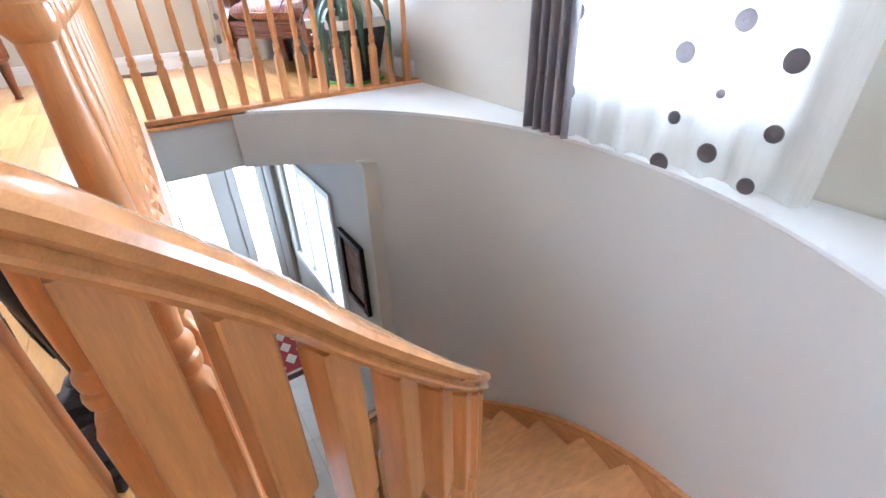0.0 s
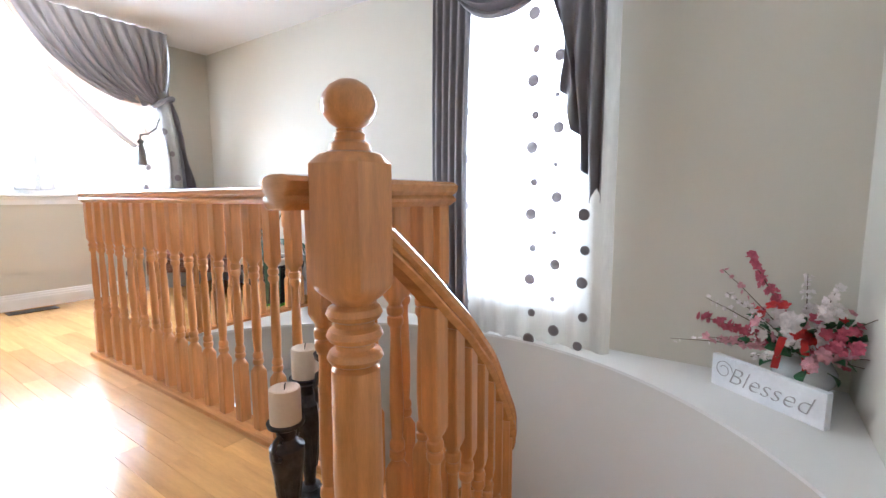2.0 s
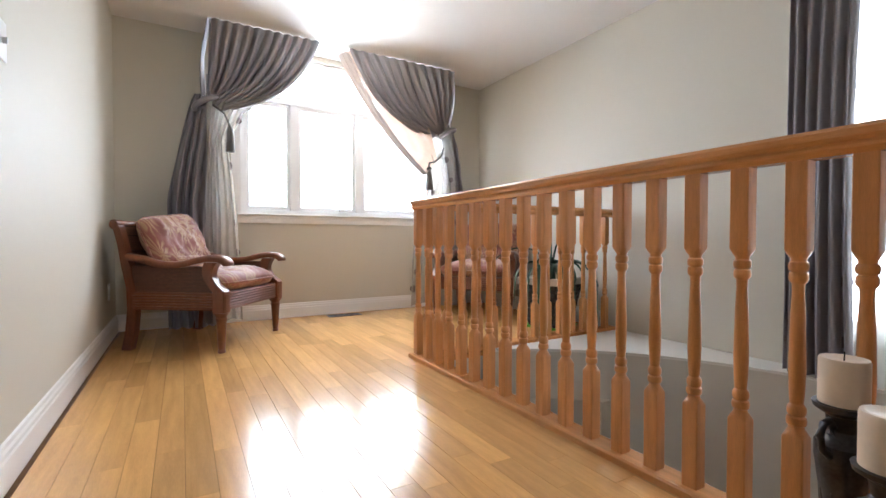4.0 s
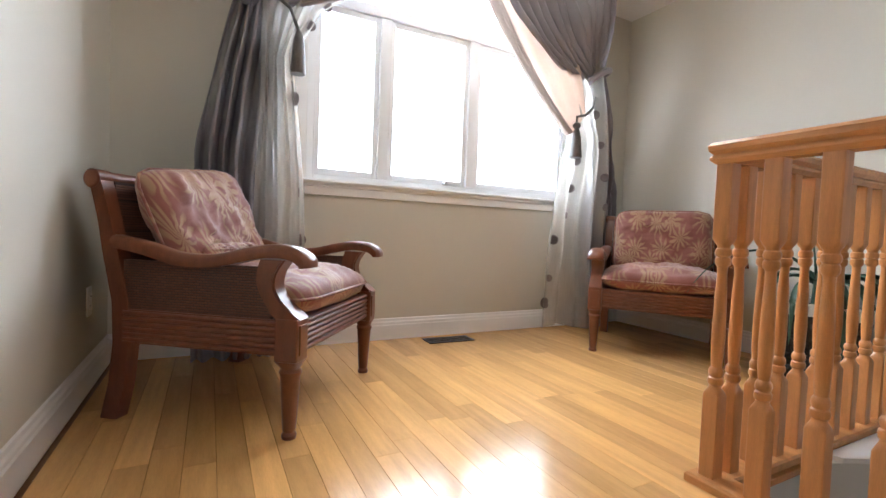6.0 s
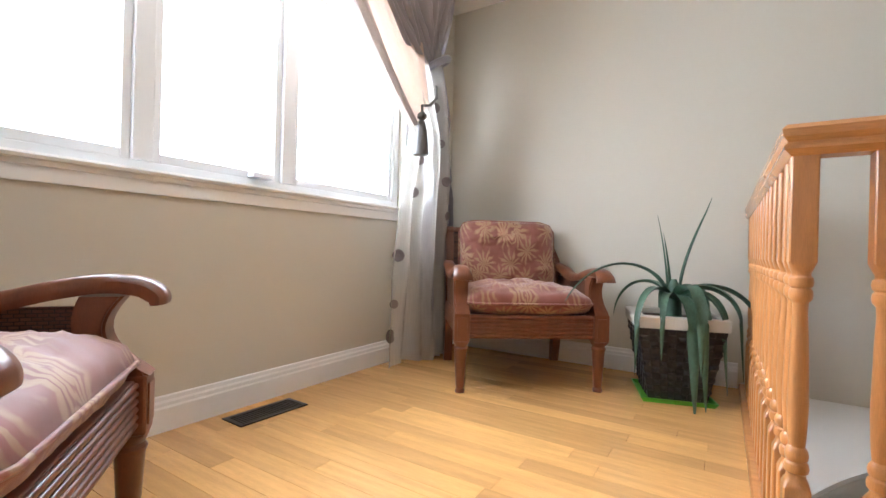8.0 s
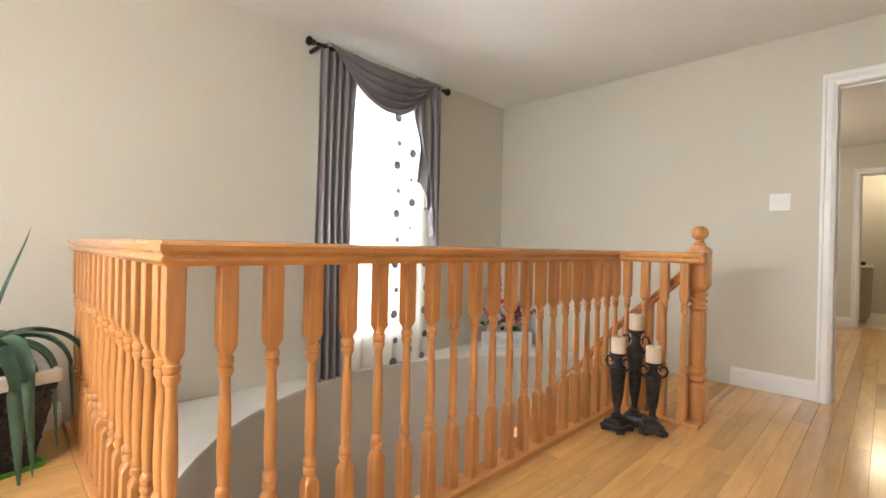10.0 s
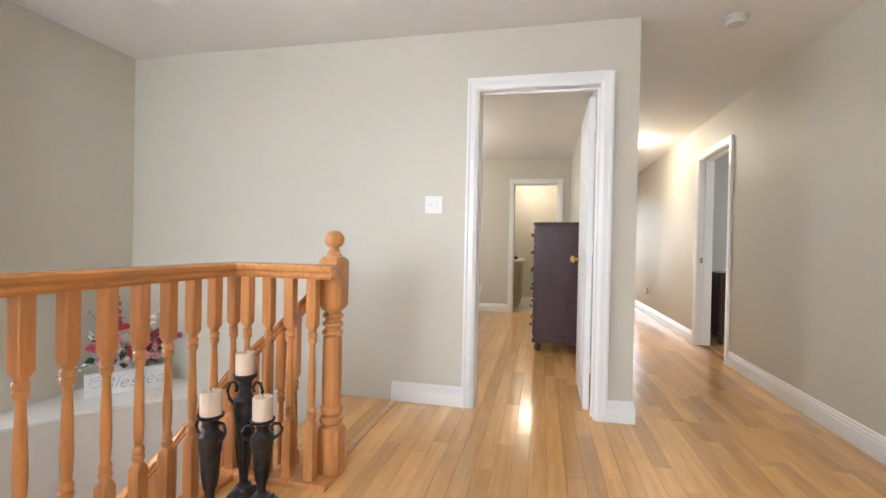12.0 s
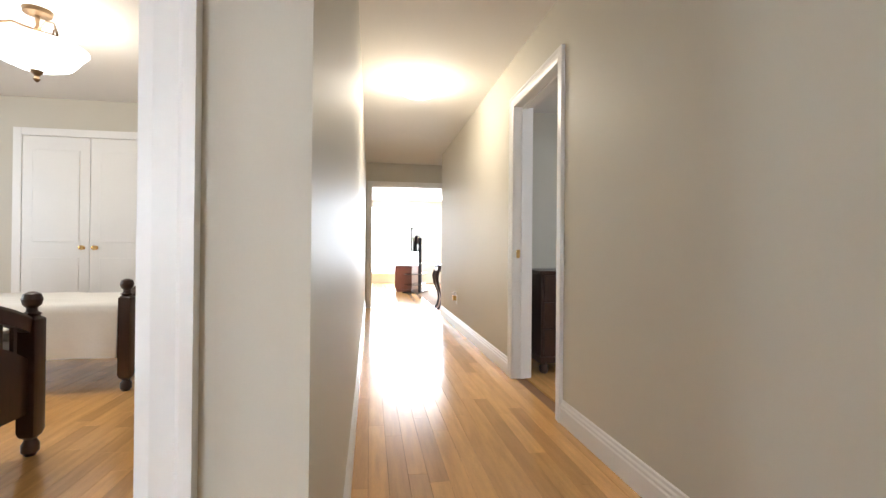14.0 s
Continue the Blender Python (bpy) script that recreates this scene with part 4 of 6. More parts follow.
def floral(name, ground, leaf, blush, size):
    """Jacquard cloth with radiating leaf stars."""
    m = bpy.data.materials.new(name)
    m.use_nodes = True
    n, l = m.node_tree.nodes, m.node_tree.links
    b = n["Principled BSDF"]
    b.inputs["Roughness"].default_value = 0.62
    b.inputs["Sheen Weight"].default_value = 0.3

    def node(kind, op=None, **ins):
        k = n.new(kind)
        if op:
            k.operation = op
        return k

    tc, sp, cb = node("ShaderNodeTexCoord"), node("ShaderNodeSeparateXYZ"), node("ShaderNodeCombineXYZ")
    l.new(tc.outputs["Object"], sp.inputs[0])
    add = node("ShaderNodeMath", "ADD")
    l.new(sp.outputs[1], add.inputs[0])
    l.new(sp.outputs[2], add.inputs[1])
    l.new(sp.outputs[0], cb.inputs[0])
    l.new(add.outputs[0], cb.inputs[1])
    sc = node("ShaderNodeVectorMath", "SCALE")
    sc.inputs["Scale"].default_value = 1 / size
    l.new(cb.outputs[0], sc.inputs[0])
    wb = node("ShaderNodeTexNoise")
    wb.inputs["Scale"].default_value = 3
    l.new(sc.outputs[0], wb.inputs["Vector"])
    wv = node("ShaderNodeVectorMath", "MULTIPLY_ADD")
    wv.inputs[1].default_value = (0.25, 0.25, 0)
    l.new(wb.outputs[1], wv.inputs[0])
    l.new(sc.outputs[0], wv.inputs[2])
    vo = node("ShaderNodeTexVoronoi")
    vo.voronoi_dimensions = "2D"
    vo.inputs["Scale"].default_value = 1
    vo.inputs["Randomness"].default_value = 0.75
    l.new(wv.outputs[0], vo.inputs["Vector"])
    off = node("ShaderNodeVectorMath", "SUBTRACT")
    l.new(wv.outputs[0], off.inputs[0])
    l.new(vo.outputs["Position"], off.inputs[1])
    s2 = node("ShaderNodeSeparateXYZ")
    l.new(off.outputs[0], s2.inputs[0])
    at = node("ShaderNodeMath", "ARCTAN2")
    l.new(s2.outputs[1], at.inputs[0])
    l.new(s2.outputs[0], at.inputs[1])
    mu = node("ShaderNodeMath", "MULTIPLY")
    mu.inputs[1].default_value = 5.5
    l.new(at.outputs[0], mu.inputs[0])
    si = node("ShaderNodeMath", "SINE")
    l.new(mu.outputs[0], si.inputs[0])
    ab = node("ShaderNodeMath", "ABSOLUTE")
    l.new(si.outputs[0], ab.inputs[0])
    di = node("ShaderNodeMath", "MULTIPLY")
    di.inputs[1].default_value = 1.45
    l.new(vo.outputs["Distance"], di.inputs[0])
    sub = node("ShaderNodeMath", "SUBTRACT")
    l.new(ab.outputs[0], sub.inputs[0])
    l.new(di.outputs[0], sub.inputs[1])
    rp = node("ShaderNodeValToRGB")
    rp.color_ramp.elements[0].position, rp.color_ramp.elements[1].position = 0.0, 0.35
    l.new(sub.outputs[0], rp.inputs[0])
    big = node("ShaderNodeTexNoise")
    big.inputs["Scale"].default_value = 1.3
    l.new(sc.outputs[0], big.inputs["Vector"])
    gr = node("ShaderNodeValToRGB")
    gr.color_ramp.elements[0].position, gr.color_ramp.elements[1].position = 0.38, 0.66
    gr.color_ramp.elements[0].color, gr.color_ramp.elements[1].color = (*ground, 1), (*blush, 1)
    l.new(big.outputs[0], gr.inputs[0])
    mx = node("ShaderNodeMix")
    mx.data_type = "RGBA"
    l.new(rp.outputs[0], mx.inputs["Factor"])
    l.new(gr.outputs[0], mx.inputs["A"])
    mx.inputs["B"].default_value = (*leaf, 1)
    l.new(mx.outputs["Result"], b.inputs["Base Color"])
    we = node("ShaderNodeTexNoise")
    we.inputs["Scale"].default_value = 900
    bp = node("ShaderNodeBump")
    bp.inputs["Strength"].default_value, bp.inputs["Distance"].default_value = 0.25, 0.001
    l.new(tc.outputs["Object"], we.inputs["Vector"])
    l.new(we.outputs[0], bp.inputs["Height"])
    l.new(bp.outputs[0], b.inputs["Normal"])
    return m


M_floral = floral("rust_floral_jacquard", (0.20, 0.058, 0.036), (0.36, 0.205, 0.11), (0.28, 0.095, 0.070), 0.115)


def pillow(w, d, h, seed, sag=0.0):
    """A stuffed cushion lying flat: width x, depth y, thickness z, with a welt and wrinkles."""
    bm = bmesh.new()
    n = 36
    grid = {}
    for s in (1, -1):
        for i in range(n + 1):
            for j in range(n + 1):
                u, v = 2 * i / n - 1, 2 * j / n - 1
                edge = s == -1 and (i in (0, n) or j in (0, n))
                if edge:
                    grid[s, i, j] = grid[1, i, j]
                    continue
                f = ((1 - abs(u) ** 3.2) * (1 - abs(v) ** 3.2)) ** 0.42
                x = u * w / 2 * (1 - 0.035 * (1 - abs(v)) * abs(u) ** 4) * (1 - 0.10 * v ** 6)
                y = v * d / 2 * (1 - 0.035 * (1 - abs(u)) * abs(v) ** 4) * (1 - 0.10 * u ** 6)
                z = s * h / 2 * f * (1 + 0.22 * wob(u * 2.2, v * 2.2, seed + s)) - sag * (1 - u * u) * (1 - v * v)
                z += (0.014 * wob(u * 6, v * 3, seed + 3) + 0.011 * wob(u * 5 + v * 9, v * 13 - u * 4, seed + 6)) * f
                grid[s, i, j] = bm.verts.new((x, y, z))
    for s in (1, -1):
        for i in range(n):
            for j in range(n):
                q = [grid[s, i, j], grid[s, i + 1, j], grid[s, i + 1, j + 1], grid[s, i, j + 1]]
                bm.faces.new(q if s == 1 else q[::-1])
    return bm


def welt(w, d):
    k = [(u * w / 2, v * d / 2, 0) for u, v in ((-0.9, -0.9), (-0.7, -0.985), (0, -0.985), (0.7, -0.985), (0.9, -0.9), (0.985, -0.7), (0.985, 0), (0.985, 0.7), (0.9, 0.9), (0.7, 0.985), (0, 0.985), (-0.7, 0.985), (-0.9, 0.9), (-0.985, 0.7), (-0.985, 0), (-0.985, -0.7), (-0.9, -0.9))]
    return tube(bmesh.new(), k, 0.006, 6)


def armchair(label, m, loose):
    """Low wooden armchair, front at local y = 0, back towards -y; wicker sides, reeded rails, scrolled arms and back."""
    c = empty("armchair", label, "armchair", "pair of matching armchairs", m)
    W, D = 0.385, 0.66
    leg = [(0, 0.022, 1), (0.012, 0.024, 1), (0.022, 0.018, 1), (0.03, 0.021, 1), (0.20, 0.031, 1), (0.215, 0.036, 1), (0.225, 0.030, 1), (0.24, 0.036, 0.6), (0.25, 0.037, 0)]
    lm = mesh_of("front_leg", turned(bmesh.new(), leg, 20), M_cherry, 0.5)
    for s in (-1, 1):
        ob = part("front_leg", lm, None, c)
        ob.location = (s * (W - 0.04), -0.045, 0)
        post = bmesh.new()
        box(post, (s * (W - 0.04) - 0.038, -0.083, 0.25), (s * (W - 0.04) + 0.038, -0.007, 0.385), 0.006)
        box(post, (s * (W - 0.04) - 0.024, -0.009, 0.27), (s * (W - 0.04) + 0.024, -0.003, 0.365), 0.002)
        part("corner_block", post, M_cherry, c)
        # S-curved front support
        bm = bmesh.new()
        rows = []
        for i in range(13):
            t = i / 12
            y = -0.045 - 0.055 * math.sin(t * math.pi * 0.9) - 0.035 * t
            z = 0.383 + (0.565 - 0.383) * t
            hw, hd = 0.035, 0.042 - 0.012 * math.sin(math.pi * t)
            rows.append([bm.verts.new((s * (W - 0.04) + a * hw, y + b * hd, z)) for a, b in ((-1, -1), (1, -1), (1, 1), (-1, 1))])
        for a, b in zip(rows, rows[1:]):
            for i in range(4):
                bm.faces.new((a[i], a[(i + 1) % 4], b[(i + 1) % 4], b[i]))
        bm.faces.new(rows[0][::-1])
        bm.faces.new(rows[-1])
        bmesh.ops.bevel(bm, geom=[e for e in bm.edges if abs(e.verts[0].co.z - e.verts[1].co.z) > 0.005], offset=0.006, segments=2, affect="EDGES")
        part("arm_support", bm, M_cherry, c, smooth=0.6)
        # arm: low at the back, dipping, rising and curling over at the front
        ctrl = [(-D - 0.01, 0.600), (-0.56, 0.582), (-0.43, 0.552), (-0.30, 0.553), (-0.19, 0.578), (-0.10, 0.592), (-0.03, 0.585), (0.005, 0.564), (0.010, 0.544)]
        ctrl = [Vector((0, y, z)) for y, z in ctrl]
        line = []
        for q in range(len(ctrl) - 1):
            a, b, e, d = ctrl[max(q - 1, 0)], ctrl[q], ctrl[q + 1], ctrl[min(q + 2, len(ctrl) - 1)]
            for w in range(6):
                t = w / 6
                line.append(0.5 * ((2 * b) + (e - a) * t + (2 * a - 5 * b + 4 * e - d) * t * t + (3 * b - a - 3 * e + d) * t ** 3))
        line.append(ctrl[-1])
        bm = bmesh.new()
        rows = []
        for q, p in enumerate(line):
            t = q / (len(line) - 1)
            way = (line[min(q + 1, len(line) - 1)] - line[max(q - 1, 0)]).normalized()
            nrm = Vector((0, -way.z, way.y))
            hw = 0.032 + 0.012 * max(0, t - 0.5) * 2
            th = 0.021 - 0.006 * max(0, t - 0.85) / 0.15
            k = [(-0.9, -1), (0.9, -1), (1.08, -0.4), (1.08, 0.3), (0.8, 0.85), (0.4, 1), (-0.4, 1), (-0.8, 0.85), (-1.08, 0.3), (-1.08, -0.4)]
            rows.append([bm.verts.new((s * (W - 0.035) + a * hw, p.y + nrm.y * b * th, p.z + nrm.z * b * th)) for a, b in k])
        for a, b in zip(rows, rows[1:]):
            for i in range(10):
                bm.faces.new((a[i], a[(i + 1) % 10], b[(i + 1) % 10], b[i]))
        bm.faces.new(rows[0][::-1])
        bm.faces.new(rows[-1])
        bmesh.ops.recalc_face_normals(bm, faces=bm.faces[:])
        part("arm", bm, M_cherry, c, smooth=0.7)
        # raked back leg running up into the back post with a scroll
        bm = bmesh.new()
        rows = []
        for z, y in ((0, -D - 0.03), (0.12, -D), (0.26, -D + 0.015), (0.40, -D + 0.01), (0.55, -D - 0.025), (0.68, -D - 0.055), (0.77, -D - 0.08), (0.80, -D - 0.092)):
            hd = 0.030 if z < 0.6 else 0.024
            rows.append([bm.verts.new((s * (W - 0.045) + a * 0.024, y + b * hd, z)) for a, b in ((-1, -1), (1, -1), (1, 1), (-1, 1))])
        for a, b in zip(rows, rows[1:]):
            for i in range(4):
                bm.faces.new((a[i], a[(i + 1) % 4], b[(i + 1) % 4], b[i]))
        bm.faces.new(rows[0][::-1])
        bm.faces.new(rows[-1])
        part("back_leg", bm, M_cherry, c, smooth=0.4)
        bm = turned(bmesh.new(), [(-0.03, 0.026, 1), (-0.026, 0.032, 1), (0.026, 0.032, 1), (0.03, 0.026, 1)], 18)
        bm.transform(pose(s * (W - 0.045), -D - 0.100, 0.805, 0, 90, 0))
        part("scroll", bm, M_cherry, c, smooth=0.5)
        # wicker side panel and reeded side rail
        bm = bmesh.new()
        box(bm, (s * (W - 0.035) - 0.008, -D + 0.02, 0.375), (s * (W - 0.035) + 0.008, -0.11, 0.54))
        part("wicker_panel", bm, M_wicker, c, "woven brown wicker panel")
        part("side_rail", box(bmesh.new(), (s * (W - 0.035) - 0.012, -D + 0.02, 0.262), (s * (W - 0.035) + 0.012, -0.08, 0.376), 0.003), M_cherry, c)
        for i in range(6):
            z = 0.275 + 0.0178 * i
            bm = tube(bmesh.new(), [(s * (W - 0.022), -D + 0.025, z), (s * (W - 0.022), -0.083, z)], 0.0075, 8)
            part("reed", bm, M_cherry, c, smooth=0.9)
    part("front_rail", box(bmesh.new(), (-W + 0.07, -0.055, 0.262), (W - 0.07, -0.03, 0.376), 0.003), M_cherry, c)
    for i in range(6):
        z = 0.275 + 0.0178 * i
        part("reed", tube(bmesh.new(), [(-W + 0.076, -0.028, z), (W - 0.076, -0.028, z)], 0.0075, 8), M_cherry, c, smooth=0.9)
    part("back_rail", box(bmesh.new(), (-W + 0.06, -D - 0.015, 0.262), (W - 0.06, -D + 0.015, 0.376), 0.003), M_cherry, c)
    bm = turned(bmesh.new(), [(-W + 0.05, 0.028, 1), (W - 0.05, 0.028, 1)], 16)
    bm.transform(pose(0, -D - 0.100, 0.805, 0, 90, 0))
    part("top_rail", bm, M_cherry, c, smooth=0.5)
    bm = box(bmesh.new(), (-W + 0.07, -0.012, 0), (W - 0.07, 0.012, 0.43))
    bm.transform(pose(0, -D + 0.005, 0.375, 10.5, 0, 0))
    part("back_panel", bm, M_wicker, c, "woven brown wicker back")
    part("seat_deck", box(bmesh.new(), (-W + 0.06, -D + 0.016, 0.33), (W - 0.06, -0.056, 0.372)), M_cherry, c)
    bm = pillow(2 * W - 0.09, D - 0.01, 0.175, 1.0 if loose else 5.0)
    bm.transform(pose(0, -D / 2 + 0.0, 0.432))
    seat = part("seat_cushion", bm, M_floral, c, "rust floral jacquard seat cushion", smooth=1.2)
    bm = welt(2 * W - 0.09, D - 0.01)
    bm.transform(pose(0, -D / 2 + 0.0, 0.432))
    part("piping", bm, M_floral, seat, smooth=1.2)
    w, h = (0.56, 0.47) if loose else (0.60, 0.43)
    mm = pose(0.03 if loose else 0, -D + (0.085 if loose else 0.07), 0.66, 101 if not loose else 111, 0, 0) @ pose(0, 0, 0, 0, 0, -7 if loose else 0)
    bm = pillow(w, h, 0.16, 2.0 if loose else 8.0)
    bm.transform(mm)
    back = part("back_cushion", bm, M_floral, c, "rust floral back cushion, slumped" if loose else "rust floral back cushion", smooth=1.2)
    bm = welt(w, h)
    bm.transform(mm)
    part("piping", bm, M_floral, back, smooth=1.2)
    if loose:
        bm = pillow(0.42, 0.16, 0.10, 4.0)
        bm.transform(pose(0.0, -D + 0.19, 0.52, 110, 0, 4))
        part("cushion_fold", bm, M_floral, back, smooth=1.2)
    return c


def facing(x, y, fx, fy):
    return pose(x, y, 0, 0, 0, math.degrees(math.atan2(-fx, fy)))


armchair("cherry wood armchair with wicker sides and a slumped floral pillow", facing(-0.345, 3.475, 0.80, -0.60), True)
armchair("cherry wood armchair with floral cushions standing in the corner", facing(1.385, 3.39, -0.795, -0.607), False)

# ---- potted agave ----
M_basket = mat("black_woven_plastic", (0.018, 0.018, 0.022), 0.42, vary=0.3, scale=40, fine=200)
M_potrim = mat("cream_ceramic", (0.62, 0.60, 0.55), 0.4, vary=0.04)
M_soil = mat("potting_soil", (0.03, 0.02, 0.014), 0.95, vary=0.3, scale=40, bump=0.8, fine=150)
M_agave = mat("agave_leaf", (0.055, 0.115, 0.075), 0.45, vary=0.28, scale=14, fine=90, stretch=(1, 1, 0.4))
M_saucer = mat("green_plastic", (0.10, 0.40, 0.03), 0.35, vary=0.03)
PX, PY, PR = 1.80, 2.83, 17
pot = empty("planter", "square black basket-weave planter with a cream rim on a green saucer", "planter", m=pose(PX, PY, 0, 0, 0, PR))
HB, HT, PH = 0.125, 0.185, 0.40
bm = bmesh.new()
lo = [bm.verts.new((a * HB, b * HB, 0.012)) for a, b in ((-1, -1), (1, -1), (1, 1), (-1, 1))]
hi = [bm.verts.new((a * HT, b * HT, PH - 0.05)) for a, b in ((-1, -1), (1, -1), (1, 1), (-1, 1))]
bm.faces.new(lo[::-1])
bm.faces.new(hi)
for i in range(4):
    bm.faces.new((lo[i], lo[(i + 1) % 4], hi[(i + 1) % 4], hi[i]))
part("body", bm, M_basket, pot)
bm = bmesh.new()
NR, NC = 11, 9
for side in range(4):
    rot = pose(0, 0, 0, 0, 0, 90 * side)
    for r in range(NR):
        z0, z1 = 0.018 + (PH - 0.07) * r / NR, 0.018 + (PH - 0.07) * (r + 0.92) / NR
        for k in range(NC):
            h0 = HB + (HT - HB) * (z0 - 0.012) / (PH - 0.062)
            h1 = HB + (HT - HB) * (z1 - 0.012) / (PH - 0.062)
            up = (r + k) % 2
            e = 0.004 if up else -0.002
            t = bmesh.new()
            x0, x1 = -1 + 2 * (k + 0.04) / NC, -1 + 2 * (k + 0.96) / NC
            vs = [t.verts.new(p) for p in ((x0 * h0, -h0 - 0.001, z0), (x1 * h0, -h0 - 0.001, z0), (x1 * h1, -h1 - 0.001, z1), (x0 * h1, -h1 - 0.001, z1))]
            xm0, xm1, zm0, zm1 = x0 * 0.75 + x1 * 0.25, x0 * 0.25 + x1 * 0.75, z0 * 0.7 + z1 * 0.3, z0 * 0.3 + z1 * 0.7
            hm = (h0 + h1) / 2
            ws = [t.verts.new(p) for p in ((xm0 * hm, -hm - 0.004 - e, zm0), (xm1 * hm, -hm - 0.004 - e, zm0), (xm1 * hm, -hm - 0.004 - e, zm1), (xm0 * hm, -hm - 0.004 - e, zm1))]
            t.faces.new(ws)
            for i in range(4):
                t.faces.new((vs[i], vs[(i + 1) % 4], ws[(i + 1) % 4], ws[i]))
            join(bm, t, rot)
part("weave", bm, M_basket, pot)
bm = bmesh.new()
sweep(bm, [(-HT, -HT, PH - 0.05), (HT, -HT, PH - 0.05), (HT, HT, PH - 0.05), (-HT, HT, PH - 0.05)], [(0.008, 0), (0.010, 0.05), (0.004, 0.055), (-0.03, 0.055), (-0.03, 0)], closed=True)
part("rim", bm, M_potrim, pot, "cream rim")
part("soil", box(bmesh.new(), (-HT + 0.03, -HT + 0.03, PH - 0.06), (HT - 0.03, HT - 0.03, PH - 0.02), 0.01), M_soil, pot)
bm = bmesh.new()
sweep(bm, [(-0.15, -0.15, 0), (0.15, -0.15, 0), (0.15, 0.15, 0), (-0.15, 0.15, 0)], [(0, 0), (0.012, 0.022), (0.006, 0.022), (-0.004, 0.006), (-0.15, 0.006), (-0.15, 0)], closed=True)
part("saucer", bm, M_saucer, pot, "bright green plastic saucer")
agave = empty("agave_plant", "agave with long arching blue-green leaves in the planter", "plant", m=pose(PX, PY, PH - 0.02))


def agave_leaf(az, length, width, lift, droop, twist=0.0):
    """A channelled tapering leaf that rises and arches over."""
    bm = bmesh.new()
    rows = []
    n = 22
    p, pitch = Vector((0.02 * math.cos(az), 0.02 * math.sin(az), 0.09)), lift
    for i in range(n + 1):
        t = i / n
        w = width * (1 - t) ** 0.75 * min(1, 0.55 + t * 2.5)
        a = az + twist * t
        f = Vector((math.cos(a) * math.cos(pitch), math.sin(a) * math.cos(pitch), math.sin(pitch)))
        s = Vector((-math.sin(a), math.cos(a), 0))
        up = s.cross(f)
        up = -up if up.z < 0 and pitch > -1.5 else up
        k = 0.004 * (1 - t) + 0.001
        rows.append([bm.verts.new(p + s * (u * w) + up * (h * w * 0.35 + d * k)) for u, h, d in ((-1, 1, 0), (-0.5, 0.25, 0.4), (0, 0, 0.5), (0.5, 0.25, 0.4), (1, 1, 0), (0.5, 0.0, -1.2), (0, -0.3, -1.6), (-0.5, 0.0, -1.2))])
        p = p + f * (length / n)
        pitch = max(-1.52, pitch - droop / n * (1.9 - 1.4 * t if droop > 0.8 else 1))
    for a, b in zip(rows, rows[1:]):
        for i in range(8):
            bm.faces.new((a[i], a[(i + 1) % 8], b[(i + 1) % 8], b[i]))
    bm.faces.new(rows[0][::-1])
    bm.faces.new(rows[-1])
    bmesh.ops.recalc_face_normals(bm, faces=bm.faces[:])
    return bm


for az, ln, wd, li, dr, tw in ((205, 0.70, 0.048, 0.55, 3.0, 0.1), (222, 0.66, 0.040, 0.6, 3.2, -0.2), (150, 0.62, 0.026, 0.9, 2.6, 0.4), (118, 0.74, 0.020, 1.30, 2.0, 0.25), (240, 0.62, 0.040, 0.8, 3.0, 0.3), (262, 0.64, 0.042, 1.0, 2.9, 0.2), (292, 0.80, 0.036, 0.85, 2.5, -0.2), (325, 0.50, 0.028, 1.1, 2.6, 0.2), (20, 0.40, 0.03, 1.2, 2.4, 0), (70, 0.45, 0.028, 1.2, 2.2, 0.1), (280, 0.58, 0.014, 1.52, 0.75, 1.2), (100, 0.42, 0.010, 1.50, 0.15, 0), (40, 0.34, 0.010, 1.45, 0.2, 0), (215, 0.60, 0.040, 1.05, 2.8, -0.5), (170, 0.46, 0.022, 0.8, 2.6, 0.3)):
    part("leaf", agave_leaf(radians(az), ln, wd, li, dr, tw), M_agave, agave, smooth=0.9)
part("leaf_base", turned(bmesh.new(), [(-0.03, 0.035, 1), (0.0, 0.04, 1), (0.09, 0.036, 1), (0.16, 0.026, 1), (0.19, 0.012, 1)], 12), M_agave, agave, smooth=0.9)

# ---- candle holders ----
M_bronze = mat("dark_pewter_bronze", (0.045, 0.042, 0.045), 0.38, 0.55, vary=0.35, scale=30, bump=0.3, fine=150)
M_wax = mat("ivory_wax", (0.72, 0.60, 0.47), 0.5, vary=0.04, scale=20, bump=0.1)
M_wick = mat("charred_wick", (0.02, 0.017, 0.015), 0.9)


